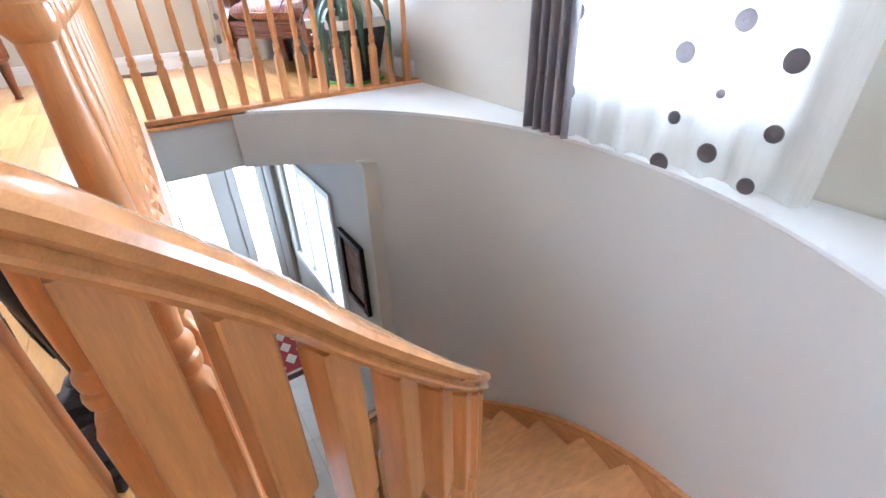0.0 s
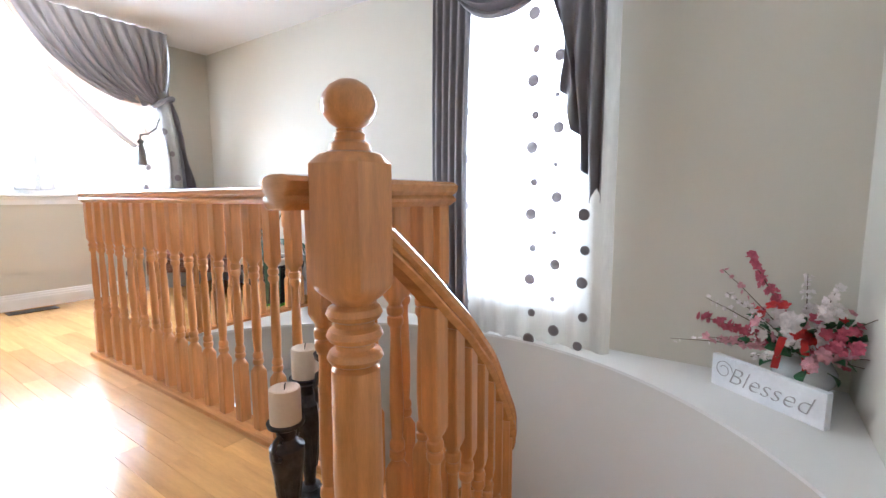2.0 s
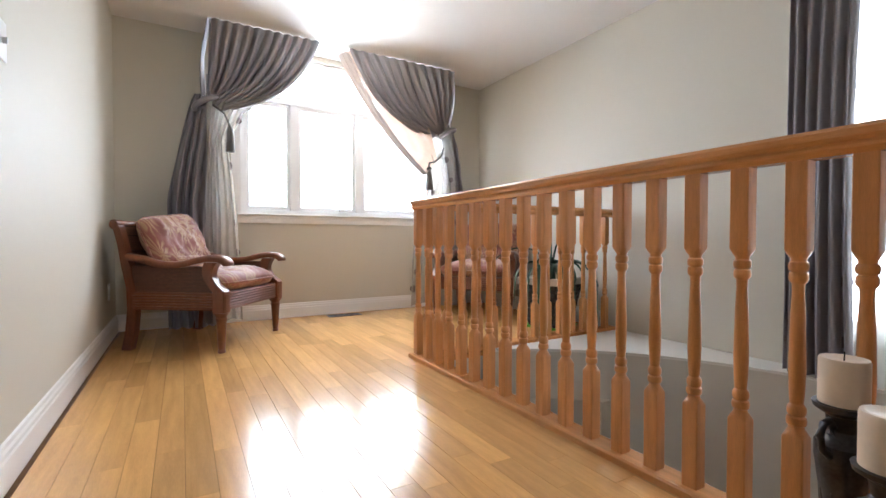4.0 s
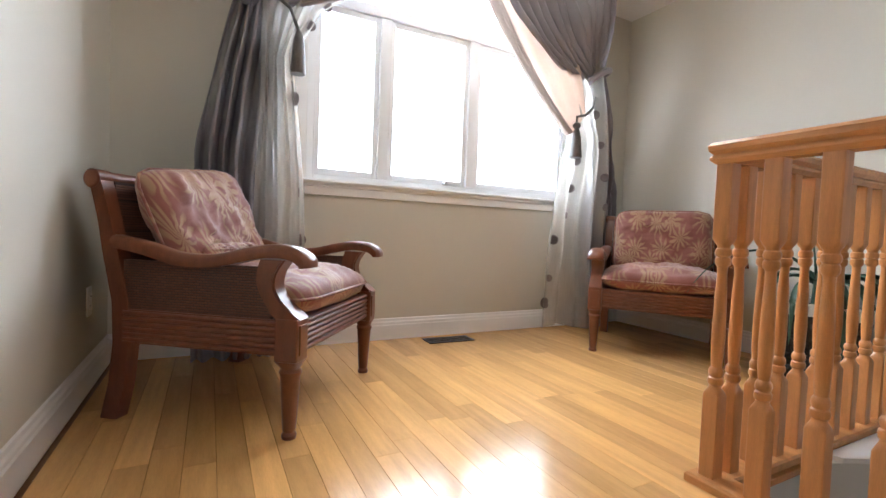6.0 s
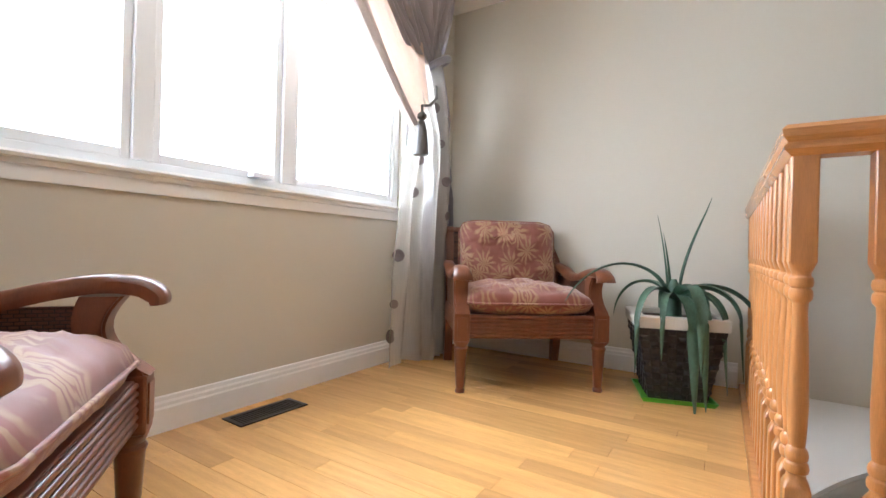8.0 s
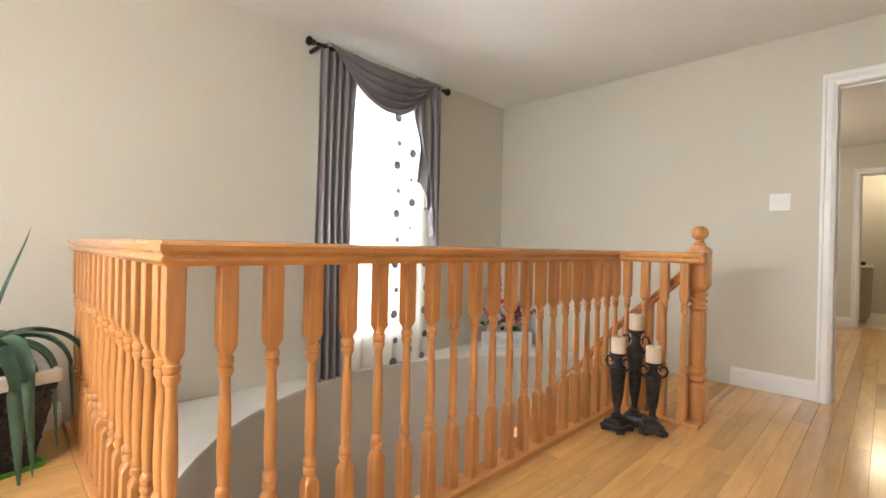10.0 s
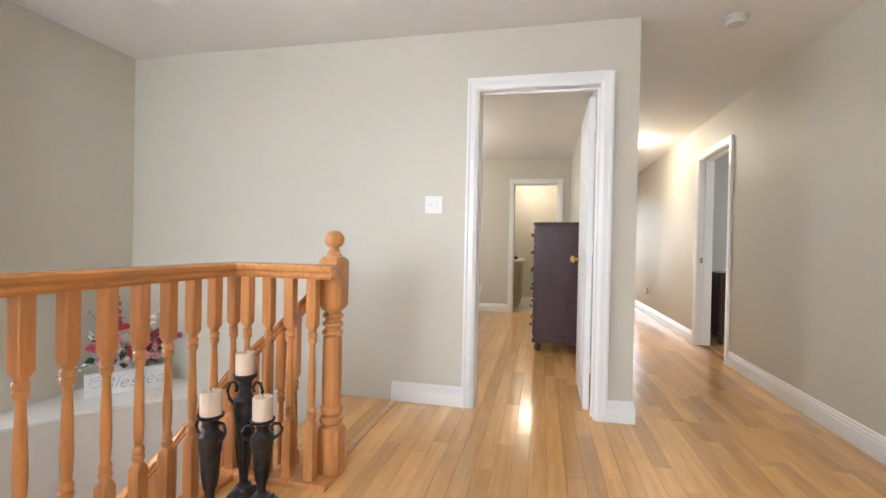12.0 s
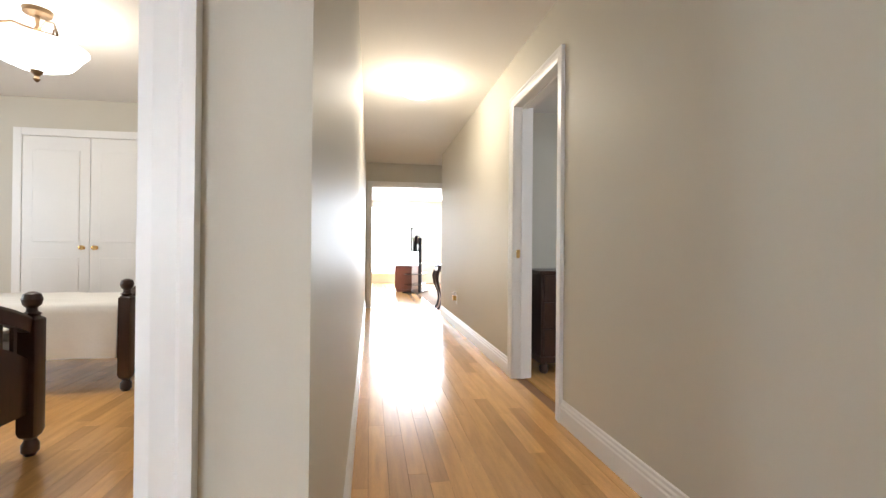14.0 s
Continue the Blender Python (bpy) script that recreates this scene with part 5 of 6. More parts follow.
def candle_holder(x, y, h, turn, label):
    c = empty("candle_holder", label, "candle holder", "three candle holders", pose(x, y, 0, 0, 0, turn))
    b = bmesh.new()
    for i in range(4):
        bm2 = bmesh.new()
        box(bm2, (0.035, -0.022, 0), (0.082, 0.022, 0.022), 0.006)
        join(b, bm2, pose(0, 0, 0, 0, 0, 45 + 90 * i))
    part("feet", b, M_bronze, c)
    part("base", turned(bmesh.new(), [(0.012, 0.062, 0), (0.030, 0.060, 0), (0.036, 0.050, 0), (0.052, 0.046, 0), (0.060, 0.030, 0.5), (0.070, 0.024, 1), (0.078, 0.030, 1), (0.086, 0.018, 1), (0.098, 0.016, 1)], 24), M_bronze, c, smooth=0.5)
    s = h - 0.085
    u = s - 0.098
    part("urn", turned(bmesh.new(), [(0.096, 0.016, 1), (0.098 + u * 0.12, 0.020, 1), (0.098 + u * 0.45, 0.033, 1), (0.098 + u * 0.68, 0.042, 1), (0.098 + u * 0.76, 0.042, 1), (0.098 + u * 0.79, 0.030, 1), (0.098 + u * 0.84, 0.022, 1), (0.098 + u * 0.93, 0.026, 1), (0.098 + u * 0.97, 0.044, 1), (s, 0.046, 1)], 22), M_bronze, c, smooth=0.6)
    for i in range(10):
        a = 2 * math.pi * i / 10
        q = [((0.021 + 0.012 * t) * math.cos(a), (0.021 + 0.012 * t) * math.sin(a), 0.098 + u * (0.12 + 0.36 * t)) for t in (0, 0.5, 1)]
        part("flute", tube(bmesh.new(), q, [0.002, 0.004, 0.002], 6), M_bronze, c, smooth=0.9)
    for sd in (-1, 1):
        z0 = 0.098 + u * 0.70
        q = [(sd * 0.038, 0, z0), (sd * 0.062, 0, z0 + u * 0.06), (sd * 0.070, 0, z0 + u * 0.14), (sd * 0.060, 0, z0 + u * 0.21), (sd * 0.042, 0, z0 + u * 0.22), (sd * 0.030, 0, z0 + u * 0.17), (sd * 0.036, 0, z0 + u * 0.13)]
        part("handle", tube(bmesh.new(), q, 0.0065, 8), M_bronze, c, smooth=0.9)
    k = empty("pillar_candle", "ivory pillar candle on a dark candle holder", "candle", "three pillar candles", pose(x, y, s + 0.001))
    part("wax", turned(bmesh.new(), [(0, 0.0375, 1), (0.078, 0.0375, 1), (0.083, 0.036, 1), (0.084, 0.031, 1), (0.079, 0.020, 1), (0.078, 0.004, 1)], 28), M_wax, k, smooth=0.6)
    part("wick", tube(bmesh.new(), [(0, 0, 0.077), (0.001, 0, 0.088), (0.004, 0.001, 0.094)], 0.0013, 6), M_wick, k)
    return c


candle_holder(0.218, 0.310, 0.60, 12, "tall dark metal urn candle holder with two handles")
candle_holder(0.107, 0.356, 0.45, 30, "short dark metal urn candle holder with two handles")
candle_holder(0.250, 0.458, 0.49, -8, "dark metal urn candle holder beside the railing")

# ---- sign and flowers on the ledge ----
M_sign = mat("whitewashed_board", (0.72, 0.73, 0.74), 0.6, vary=0.05, scale=9, bump=0.2, fine=60)
M_ink = mat("grey_wire_script", (0.36, 0.35, 0.34), 0.4, 0.4)
LZ = 0.004
sg = empty("wooden_sign", "white wooden sign with raised script lettering on the ledge", "sign", m=pose(1.945, -0.450, LZ, 0, 0, math.degrees(math.atan2(-0.382, -0.286))))
board = part("board", box(bmesh.new(), (0, -0.018, 0), (0.49, 0.018, 0.15), 0.004), M_sign, sg)
txt = bpy.data.curves.new("lettering", "FONT")
txt.body, txt.size, txt.extrude, txt.bevel_depth, txt.shear, txt.align_x, txt.align_y = "Blessed", 0.115, 0.0015, 0.0007, 0.35, "CENTER", "CENTER"
txt.space_character, txt.offset = 1.02, -0.0035
txt.materials.append(M_ink)
ob = part("lettering", bmesh.new(), M_ink, sg, "grey script lettering reading Blessed")
tmp = bpy.data.objects.new("lettering_shape", txt)
scene.collection.objects.link(tmp)
bpy.context.view_layer.update()
me = bpy.data.meshes.new_from_object(tmp.evaluated_get(bpy.context.evaluated_depsgraph_get()))
bpy.data.objects.remove(tmp)
ob.data = me
ob.matrix_local = pose(0.26, -0.0195, 0.072, 90, 0, 0)
part("flourish", tube(bmesh.new(), [(0.062 + 0.045 * math.cos(a) * (1 - a / 14), -0.0195, 0.088 + 0.045 * math.sin(a) * (1 - a / 14)) for a in np.linspace(0, 9, 26)], 0.0018, 6), M_ink, sg)

M_vase = mat("white_pearl_ceramic", (0.72, 0.73, 0.74), 0.18, vary=0.06, scale=12, coat=0.5)
VX, VY = 2.015, -0.79
vase = empty("vase", "round white pearly ceramic vase on the ledge", "vase", m=pose(VX, VY, LZ))
part("bowl", turned(bmesh.new(), [(0, 0.05, 1), (0.006, 0.056, 1), (0.03, 0.085, 1), (0.075, 0.118, 1), (0.12, 0.122, 1), (0.16, 0.10, 1), (0.19, 0.075, 1), (0.205, 0.078, 1), (0.20, 0.068, 1), (0.16, 0.06, 1)], 28), M_vase, vase, smooth=0.7)
fl = empty("flower_arrangement", "silk flower arrangement in pink, red and white in the vase", "flowers", m=pose(VX, VY, LZ + 0.22))
M_leaf = mat("silk_leaf", (0.03, 0.11, 0.04), 0.5, vary=0.3, scale=30)
M_stem = mat("brown_stem", (0.10, 0.065, 0.04), 0.7)
PETAL = [mat("pink_petal", (0.62, 0.30, 0.33), 0.6, vary=0.15, scale=40), mat("white_petal", (0.78, 0.72, 0.70), 0.6, vary=0.06, scale=40), mat("rose_petal", (0.50, 0.10, 0.15), 0.6, vary=0.15, scale=40), mat("red_petal", (0.55, 0.035, 0.035), 0.55, vary=0.15, scale=40)]
rng = random.Random(11)


def blossom_mesh(r, petals, mtl):
    bm = bmesh.new()
    for lay in range(2):
        for i in range(petals):
            a = 2 * math.pi * (i + 0.5 * lay) / petals
            t = bmesh.new()
            q = r * (1 - 0.35 * lay)
            c0, c1, c2 = t.verts.new((0, 0, 0)), t.verts.new((q * 0.6, -q * 0.42, q * 0.25)), t.verts.new((q, -q * 0.15, q * (0.35 + 0.3 * lay)))
            c3, c4, c5 = t.verts.new((q, q * 0.15, q * (0.35 + 0.3 * lay))), t.verts.new((q * 0.6, q * 0.42, q * 0.25)), t.verts.new((q * 0.55, 0, q * 0.12))
            for f in ((c0, c1, c5), (c1, c2, c5), (c2, c3, c5), (c3, c4, c5), (c4, c0, c5)):
                t.faces.new(f)
            join(bm, t, pose(0, 0, 0, 0, 0, math.degrees(a)))
    return mesh_of("blossom", bm, mtl, 1.5)


BLOOM = [[blossom_mesh(r, 5, p) for r in (0.012, 0.020, 0.029)] for p in PETAL]


def put_bloom(co, way, mesh):
    ob = part("blossom", mesh, None, fl)
    ob.matrix_local = Matrix.Translation(co) @ Vector(way).to_track_quat("Z", "Y").to_matrix().to_4x4() @ pose(0, 0, 0, 0, 0, rng.uniform(0, 360))


def spray(az, el, ln, kind, dense, small):
    bm = bmesh.new()
    d = Vector((math.cos(az) * math.cos(el), math.sin(az) * math.cos(el), math.sin(el)))
    pts = [Vector((0, 0, -0.04)) + d * (ln * t) + Vector((0, 0, -0.10 * ln * t * t)) for t in (0, 0.25, 0.5, 0.75, 1)]
    part("stem", tube(bm, pts, [0.003, 0.0028, 0.0024, 0.002, 0.001], 5), M_stem, fl)
    dense = int(dense * 1.5)
    for i in range(dense):
        t = 0.40 + 0.60 * (i + rng.random()) / dense
        p = Vector((0, 0, -0.04)) + d * (ln * t) + Vector((0, 0, -0.10 * ln * t * t))
        o = Vector((rng.gauss(0, 1), rng.gauss(0, 1), rng.gauss(0, 1))).normalized()
        q = p + o * rng.uniform(0.008, 0.03) * (1.15 - 0.6 * t)
        if VX + q.x < XE - 0.035 and VY + q.y > YS + 0.035:
            put_bloom(q, o + d * 0.5 + Vector((-0.4, 0.3, 0.2)), BLOOM[kind][0 if small else rng.choice((0, 1, 1))])


for az, el, ln, kind, dense, small in ((128, 1.05, 0.62, 2, 26, False), (115, 0.45, 0.50, 2, 24, False), (120, 0.28, 0.46, 0, 16, False), (112, 0.62, 0.52, 1, 9, True), (122, 0.75, 0.50, 1, 12, True), (100, 0.12, 0.55, 1, 7, True), (200, 0.5, 0.44, 2, 20, False), (215, 0.75, 0.50, 2, 20, False), (222, 0.35, 0.42, 0, 16, False), (190, 0.95, 0.52, 1, 18, False), (170, 1.2, 0.48, 1, 14, True), (160, 0.75, 0.40, 1, 16, False), (232, 0.55, 0.46, 1, 12, True), (142, 0.2, 0.34, 1, 14, True), (180, 0.2, 0.30, 0, 12, False), (235, 0.15, 0.36, 2, 12, False), (105, 0.9, 0.56, 0, 8, True)):
    spray(radians(az), el, ln, kind, dense, small)
for i in range(70):
    az, el = radians(rng.uniform(95, 245)), rng.uniform(0.05, 1.1)
    d = Vector((math.cos(az) * math.cos(el), math.sin(az) * math.cos(el), math.sin(el)))
    q = d * rng.uniform(0.12, 0.27)
    if VX + q.x < XE - 0.04 and VY + q.y > YS + 0.04:
        put_bloom(q, d, BLOOM[rng.choice((0, 0, 1, 1, 1, 2, 3))][rng.choice((1, 2, 2))])
LEAFM = mesh_of("leaf", cloth(lambda u, v: ((v * 0.075), (u - 0.5) * 0.045 * math.sin(math.pi * min(1, v * 0.95 + 0.04)), 0.012 * math.sin(math.pi * v) + 0.02 * (u - 0.5) ** 2), 4, 6, 0.001), M_leaf, 1.2)
for i in range(46):
    az, el = radians(rng.uniform(85, 255)), rng.uniform(-0.5, 0.9)
    d = Vector((math.cos(az) * math.cos(el), math.sin(az) * math.cos(el), math.sin(el)))
    q = d * rng.uniform(0.06, 0.20)
    ob = part("leaf", LEAFM, None, fl)
    ob.matrix_local = Matrix.Translation(q) @ d.to_track_quat("X", "Z").to_matrix().to_4x4() @ pose(0, 0, 0, rng.uniform(-60, 60), 0, 0)
M_ribbon = mat("red_satin_ribbon", (0.55, 0.03, 0.03), 0.3, vary=0.05)
for k in (0, 1):
    part("ribbon", cloth(lambda u, v: (-0.115 - 0.05 * math.sin(v * 2.6) + 0.004 * u, 0.02 + 0.05 * k + 0.028 * u + 0.03 * v * (1 if k else -1), 0.07 - 0.15 * v + 0.05 * math.sin(v * 3.1)), 3, 12, 0.001), M_ribbon, fl, smooth=1.2)

# ---- fittings ----
M_plate = mat("white_plastic", (0.80, 0.80, 0.79), 0.35, vary=0.01)
M_slot = mat("dark_slot", (0.03, 0.03, 0.03), 0.6)


def wall_plate(name, label, m, gangs=1, switch=False):
    c = empty(name, label, "switch" if switch else "outlet", m=m)
    w = 0.035 + 0.023 * (gangs - 1)
    part("plate", box(bmesh.new(), (-w, 0, -0.057), (w, 0.006, 0.057), 0.0025), M_plate, c)
    for g in range(gangs):
        x = (g - (gangs - 1) / 2) * 0.046
        if switch:
            part("toggle", box(bmesh.new(), (x - 0.005, 0.005, -0.010), (x + 0.005, 0.017, 0.008), 0.002), M_plate, c)
        else:
            for z in (-0.02, 0.02):
                part("socket", box(bmesh.new(), (x - 0.017, 0.005, z - 0.014), (x + 0.017, 0.008, z + 0.014), 0.004), M_plate, c)
                for dx in (-0.006, 0.006):
                    part("slot", box(bmesh.new(), (x + dx - 0.0012, 0.0075, z - 0.003), (x + dx + 0.0012, 0.0085, z + 0.006)), M_slot, c)
    return c


wall_plate("light_switch", "white double light switch beside the bedroom doorway", pose(-0.222, YS, 1.30, 0, 0, 0), 2, True)
wall_plate("wall_outlet", "white wall outlet above the baseboard", pose(XW, 3.96, 0.345, 0, 0, -90))
wall_plate("wall_outlet", "white wall outlet low on the hallway wall", pose(XH, -5.75, 0.35, 0, 0, -90))
wall_plate("wall_outlet", "white wall outlet on the bedroom wall", pose(0.05, YB, 0.36, 0, 0, 0))
wall_plate("light_switch", "white light switch on the landing wall", pose(XW, 1.88, 1.28, 0, 0, -90), 1, True)
pl = empty("night_light", "small brass plug-in night light in a hallway outlet", "night light", m=pose(XH + 0.008, -5.75, 0.37, 0, 0, -90))
part("body", box(bmesh.new(), (-0.02, 0, -0.03), (0.02, 0.045, 0.03), 0.006), M_brass, pl)
part("shade", turned(bmesh.new(), [(0.03, 0.022, 1), (0.07, 0.030, 1)], 12, pose(0, 0.025, 0)), M_plate, pl, smooth=0.6)

M_vent = mat("bronze_vent", (0.05, 0.04, 0.035), 0.4, 0.6, vary=0.15)
vent = empty("floor_vent", "dark bronze floor register in the boards under the window", "vent", m=pose(0.51, 4.20, 0.001, 0, 0, -2))
for lo, hi in (((-0.155, -0.065), (-0.135, 0.065)), ((0.135, -0.065), (0.155, 0.065)), ((-0.135, -0.065), (0.135, -0.048)), ((-0.135, 0.048), (0.135, 0.065))):
    part("frame", box(bmesh.new(), (*lo, 0), (*hi, 0.005), 0.0015), M_vent, vent)
part("grille_back", box(bmesh.new(), (-0.135, -0.048, 0.0002), (0.135, 0.048, 0.001)), M_slot, vent)
sl = mesh_of("slat", box(bmesh.new(), (-0.0025, -0.048, 0.001), (0.0025, 0.048, 0.0042)), M_vent)
for i in range(20):
    part("slat", sl, None, vent).location = (-0.127 + 0.0134 * i, 0, 0)

M_dome = glow("lit_opal_glass", (1.0, 0.95, 0.86), 8.0)
for x, y, label in ((0.43, 3.37, "lit opal glass flush ceiling light on the landing"), (-1.95, -4.22, "lit opal glass flush ceiling light in the hallway")):
    c = empty("ceiling_light", label, "ceiling light", m=pose(x, y, CEIL))
    part("pan", turned(bmesh.new(), [(-0.03, 0.18, 1), (-0.028, 0.185, 1), (0, 0.185, 1)], 36), M_trim, c, smooth=0.5)
    part("dome", turned(bmesh.new(), [(-0.120, 0.01, 1), (-0.116, 0.06, 1), (-0.10, 0.12, 1), (-0.07, 0.175, 1), (-0.031, 0.205, 1)], 36), M_dome, c, smooth=0.9).visible_shadow = False
sd = empty("smoke_detector", "cream round smoke detector on the ceiling", "smoke detector", m=pose(-2.0, -1.07, CEIL))
part("base", turned(bmesh.new(), [(-0.012, 0.068, 1), (0, 0.07, 1)], 28), M_potrim, sd, smooth=0.5)
part("cover", turned(bmesh.new(), [(-0.045, 0.02, 1), (-0.043, 0.048, 1), (-0.032, 0.058, 1), (-0.0121, 0.06, 1)], 28), M_potrim, sd, smooth=0.5)

# ---- bedroom ----


def drawer_chest(name, w, d, h, rows, label, m, mtl):
    """Chest with drawers facing local -y, bun feet, moulded base and top."""
    c = empty(name, label, "chest", m=m)
    part("body", box(bmesh.new(), (-w / 2, -d / 2, 0.10), (w / 2, d / 2, h - 0.025), 0.003), mtl, c)
    part("top", box(bmesh.new(), (-w / 2 - 0.018, -d / 2 - 0.02, h - 0.025), (w / 2 + 0.018, d / 2 + 0.004, h), 0.006), mtl, c)
    part("base_moulding", box(bmesh.new(), (-w / 2 - 0.014, -d / 2 - 0.016, 0.085), (w / 2 + 0.014, d / 2 + 0.002, 0.135), 0.008), mtl, c)
    foot = mesh_of("foot", turned(bmesh.new(), [(0, 0.022, 1), (0.015, 0.034, 1), (0.05, 0.036, 1), (0.07, 0.024, 1), (0.086, 0.032, 1)], 16), mtl, 0.7)
    for sx in (-1, 1):
        for sy in (-1, 1):
            part("foot", foot, None, c).location = (sx * (w / 2 - 0.04), sy * (d / 2 - 0.04), 0)
    step = (h - 0.025 - 0.15) / rows
    for r in range(rows):
        z = 0.145 + step * r
        dr = part("drawer", box(bmesh.new(), (-w / 2 + 0.02, -d / 2 - 0.014, z + 0.006), (w / 2 - 0.02, -d / 2 + 0.005, z + step - 0.006), 0.005), mtl, c)
        for sx in (-0.28, 0.28):
            bm = turned(bmesh.new(), [(0, 0.008, 1), (0.012, 0.007, 1), (0.018, 0.016, 1), (0.028, 0.014, 1), (0.032, 0.004, 1)], 12)
            bm.transform(pose(sx * w, -d / 2 - 0.014, z + step / 2, 90, 0, 0))
            part("knob", bm, M_dark, dr, smooth=0.7)
    return c


drawer_chest("tall_chest", 0.90, 0.46, 1.29, 6, "tall plum-brown chest of drawers on bun feet", pose(-1.085, -3.15, 0, 0, 0, 90), M_plum)
drawer_chest("low_dresser", 1.2, 0.48, 0.80, 3, "dark walnut dresser on bun feet in the side room", pose(-3.45, -3.86, 0, 0, 0, 180), M_dark)

M_quilt = mat("white_quilted_cotton", (0.78, 0.77, 0.74), 0.85, vary=0.03, scale=6, bump=0.9, fine=70, stretch=(1, 3, 1))
M_mat2 = mat("mattress_ticking", (0.62, 0.60, 0.56), 0.85, vary=0.04)


def twin_bed(x, y0, y1, label):
    """Bed with an arched, slatted footboard at x and the head towards +x."""
    c = empty("twin_bed", label, "bed", "pair of twin beds", pose(x, (y0 + y1) / 2, 0))
    hw = (y1 - y0) / 2 - 0.035
    posts = [(0, 0.020, 1), (0.02, 0.034, 1), (0.05, 0.034, 1), (0.075, 0.022, 1), (0.09, 0.034, 0.4), (0.11, 0.037, 0), (0.62, 0.037, 0), (0.635, 0.028, 1), (0.645, 0.036, 1), (0.655, 0.022, 1), (0.67, 0.020, 1), (0.685, 0.034, 1), (0.71, 0.040, 1), (0.735, 0.032, 1), (0.745, 0.010, 1)]
    pm = mesh_of("post", turned(bmesh.new(), posts, 18), M_dark, 0.5)
    for px, k in ((0, 1.0), (2.02, 1.35)):
        for s in (-1, 1):
            ob = part("post", pm, None, c)
            ob.location, ob.scale = (px, s * hw, 0), (1, 1, k)
        top = 0.64 * k
        n = 16
        bm = bmesh.new()
        rows = []
        for i in range(n + 1):
            t = -1 + 2 * i / n
            z = top - 0.02 + 0.10 * (1 - t * t)
            rows.append([bm.verts.new((px + a * 0.022, t * (hw - 0.03), z + b)) for a, b in ((-1, -0.06), (1, -0.06), (1.2, 0.0), (1, 0.012), (-1, 0.012), (-1.2, 0))])
        for a, b in zip(rows, rows[1:]):
            for i in range(6):
                bm.faces.new((a[i], a[(i + 1) % 6], b[(i + 1) % 6], b[i]))
        bm.faces.new(rows[0][::-1])
        bm.faces.new(rows[-1])
        bmesh.ops.recalc_face_normals(bm, faces=bm.faces[:])
        part("crest_rail", bm, M_dark, c)
        bm = bmesh.new()
        rows = []
        for i in range(n + 1):
            t = -1 + 2 * i / n
            z = top - 0.20 + 0.13 * (1 - t * t)
            rows.append([bm.verts.new((px + a * 0.012, t * (hw - 0.03), zz)) for a, zz in ((-1, 0.20), (1, 0.20), (1, z), (-1, z))])
        for a, b in zip(rows, rows[1:]):
            for i in range(4):
                bm.faces.new((a[i], a[(i + 1) % 4], b[(i + 1) % 4], b[i]))
        bm.faces.new(rows[0][::-1])
        bm.faces.new(rows[-1])
        bmesh.ops.recalc_face_normals(bm, faces=bm.faces[:])
        part("lower_panel", bm, M_dark, c)
        for i in range(9):
            t = -0.8 + 0.2 * i
            z0 = top - 0.215 + 0.13 * (1 - t * t)
            z1 = top - 0.07 + 0.10 * (1 - t * t)
            part("spindle", box(bmesh.new(), (px - 0.008, t * (hw - 0.03) - 0.010, z0), (px + 0.008, t * (hw - 0.03) + 0.010, z1)), M_dark, c)
    for s in (-1, 1):
        part("side_rail", box(bmesh.new(), (0.03, s * hw - 0.014, 0.22), (1.99, s * hw + 0.014, 0.36), 0.004), M_dark, c)
    part("mattress", box(bmesh.new(), (0.05, -hw + 0.02, 0.30), (1.97, hw - 0.02, 0.54), 0.04), M_mat2, c, smooth=0.8)
    q = empty("bedspread", "white quilted bedspread hanging over a twin bed", "bedspread", "white bedspreads", pose(x, (y0 + y1) / 2, 0))

    def fn(u, v):
        t = 2 * u - 1
        a = abs(t)
        wide = hw + 0.012
        yy = math.copysign(min(a / 0.62, 1) * wide + max(0, a - 0.62) * 0.05, t)
        zz = 0.575 - max(0, a - 0.62) / 0.38 * 0.34 - 0.02 * max(0, a - 0.55) + 0.008 * wob(u * 9, v * 7, 3)
        return 0.045 + 1.9 * v, yy + 0.012 * math.sin(v * 34) * max(0, a - 0.62) * 2.5, zz

    part("cover", cloth(fn, 44, 40, 0.014), M_quilt, q, smooth=1.2)
    return c


twin_bed(0.055, -4.47, -3.57, "dark walnut twin bed with an arched footboard, far from the doorway")
twin_bed(-0.02, -2.68, -1.78, "dark walnut twin bed with an arched footboard near the doorway")

# closet doors
cl = empty("closet_doors", "white moulded double closet doors with brass knobs", "closet", kind="structure")
for x0 in (0.60, 1.195):
    lf = part("leaf", box(bmesh.new(), (x0, YB - 0.005, 0.01), (x0 + 0.590, YB + 0.02, 2.03), 0.003), M_trim, cl)
    for z0, z1 in ((0.15, 0.85), (1.0, 1.90)):
        part("panel", box(bmesh.new(), (x0 + 0.09, YB + 0.018, z0), (x0 + 0.50, YB + 0.027, z1), 0.007), M_trim, lf)
for x in (1.135, 1.250):
    bm = turned(bmesh.new(), [(0, 0.02, 1), (0.01, 0.01, 1), (0.025, 0.01, 1), (0.035, 0.024, 1), (0.05, 0.018, 1), (0.055, 0.004, 1)], 14)
    bm.transform(pose(x, YB + 0.02, 0.95, -90, 0, 0))
    part("knob", bm, M_brass, cl, "polished brass knob", smooth=0.7)
for lo, hi in (((0.52, 0), (0.595, 2.11)), ((1.79, 0), (1.865, 2.11)), ((0.595, 2.035), (1.79, 2.11))):
    part("casing", box(bmesh.new(), (lo[0], YB, lo[1]), (hi[0], YB + 0.025, hi[1]), 0.004), M_trim, cl)

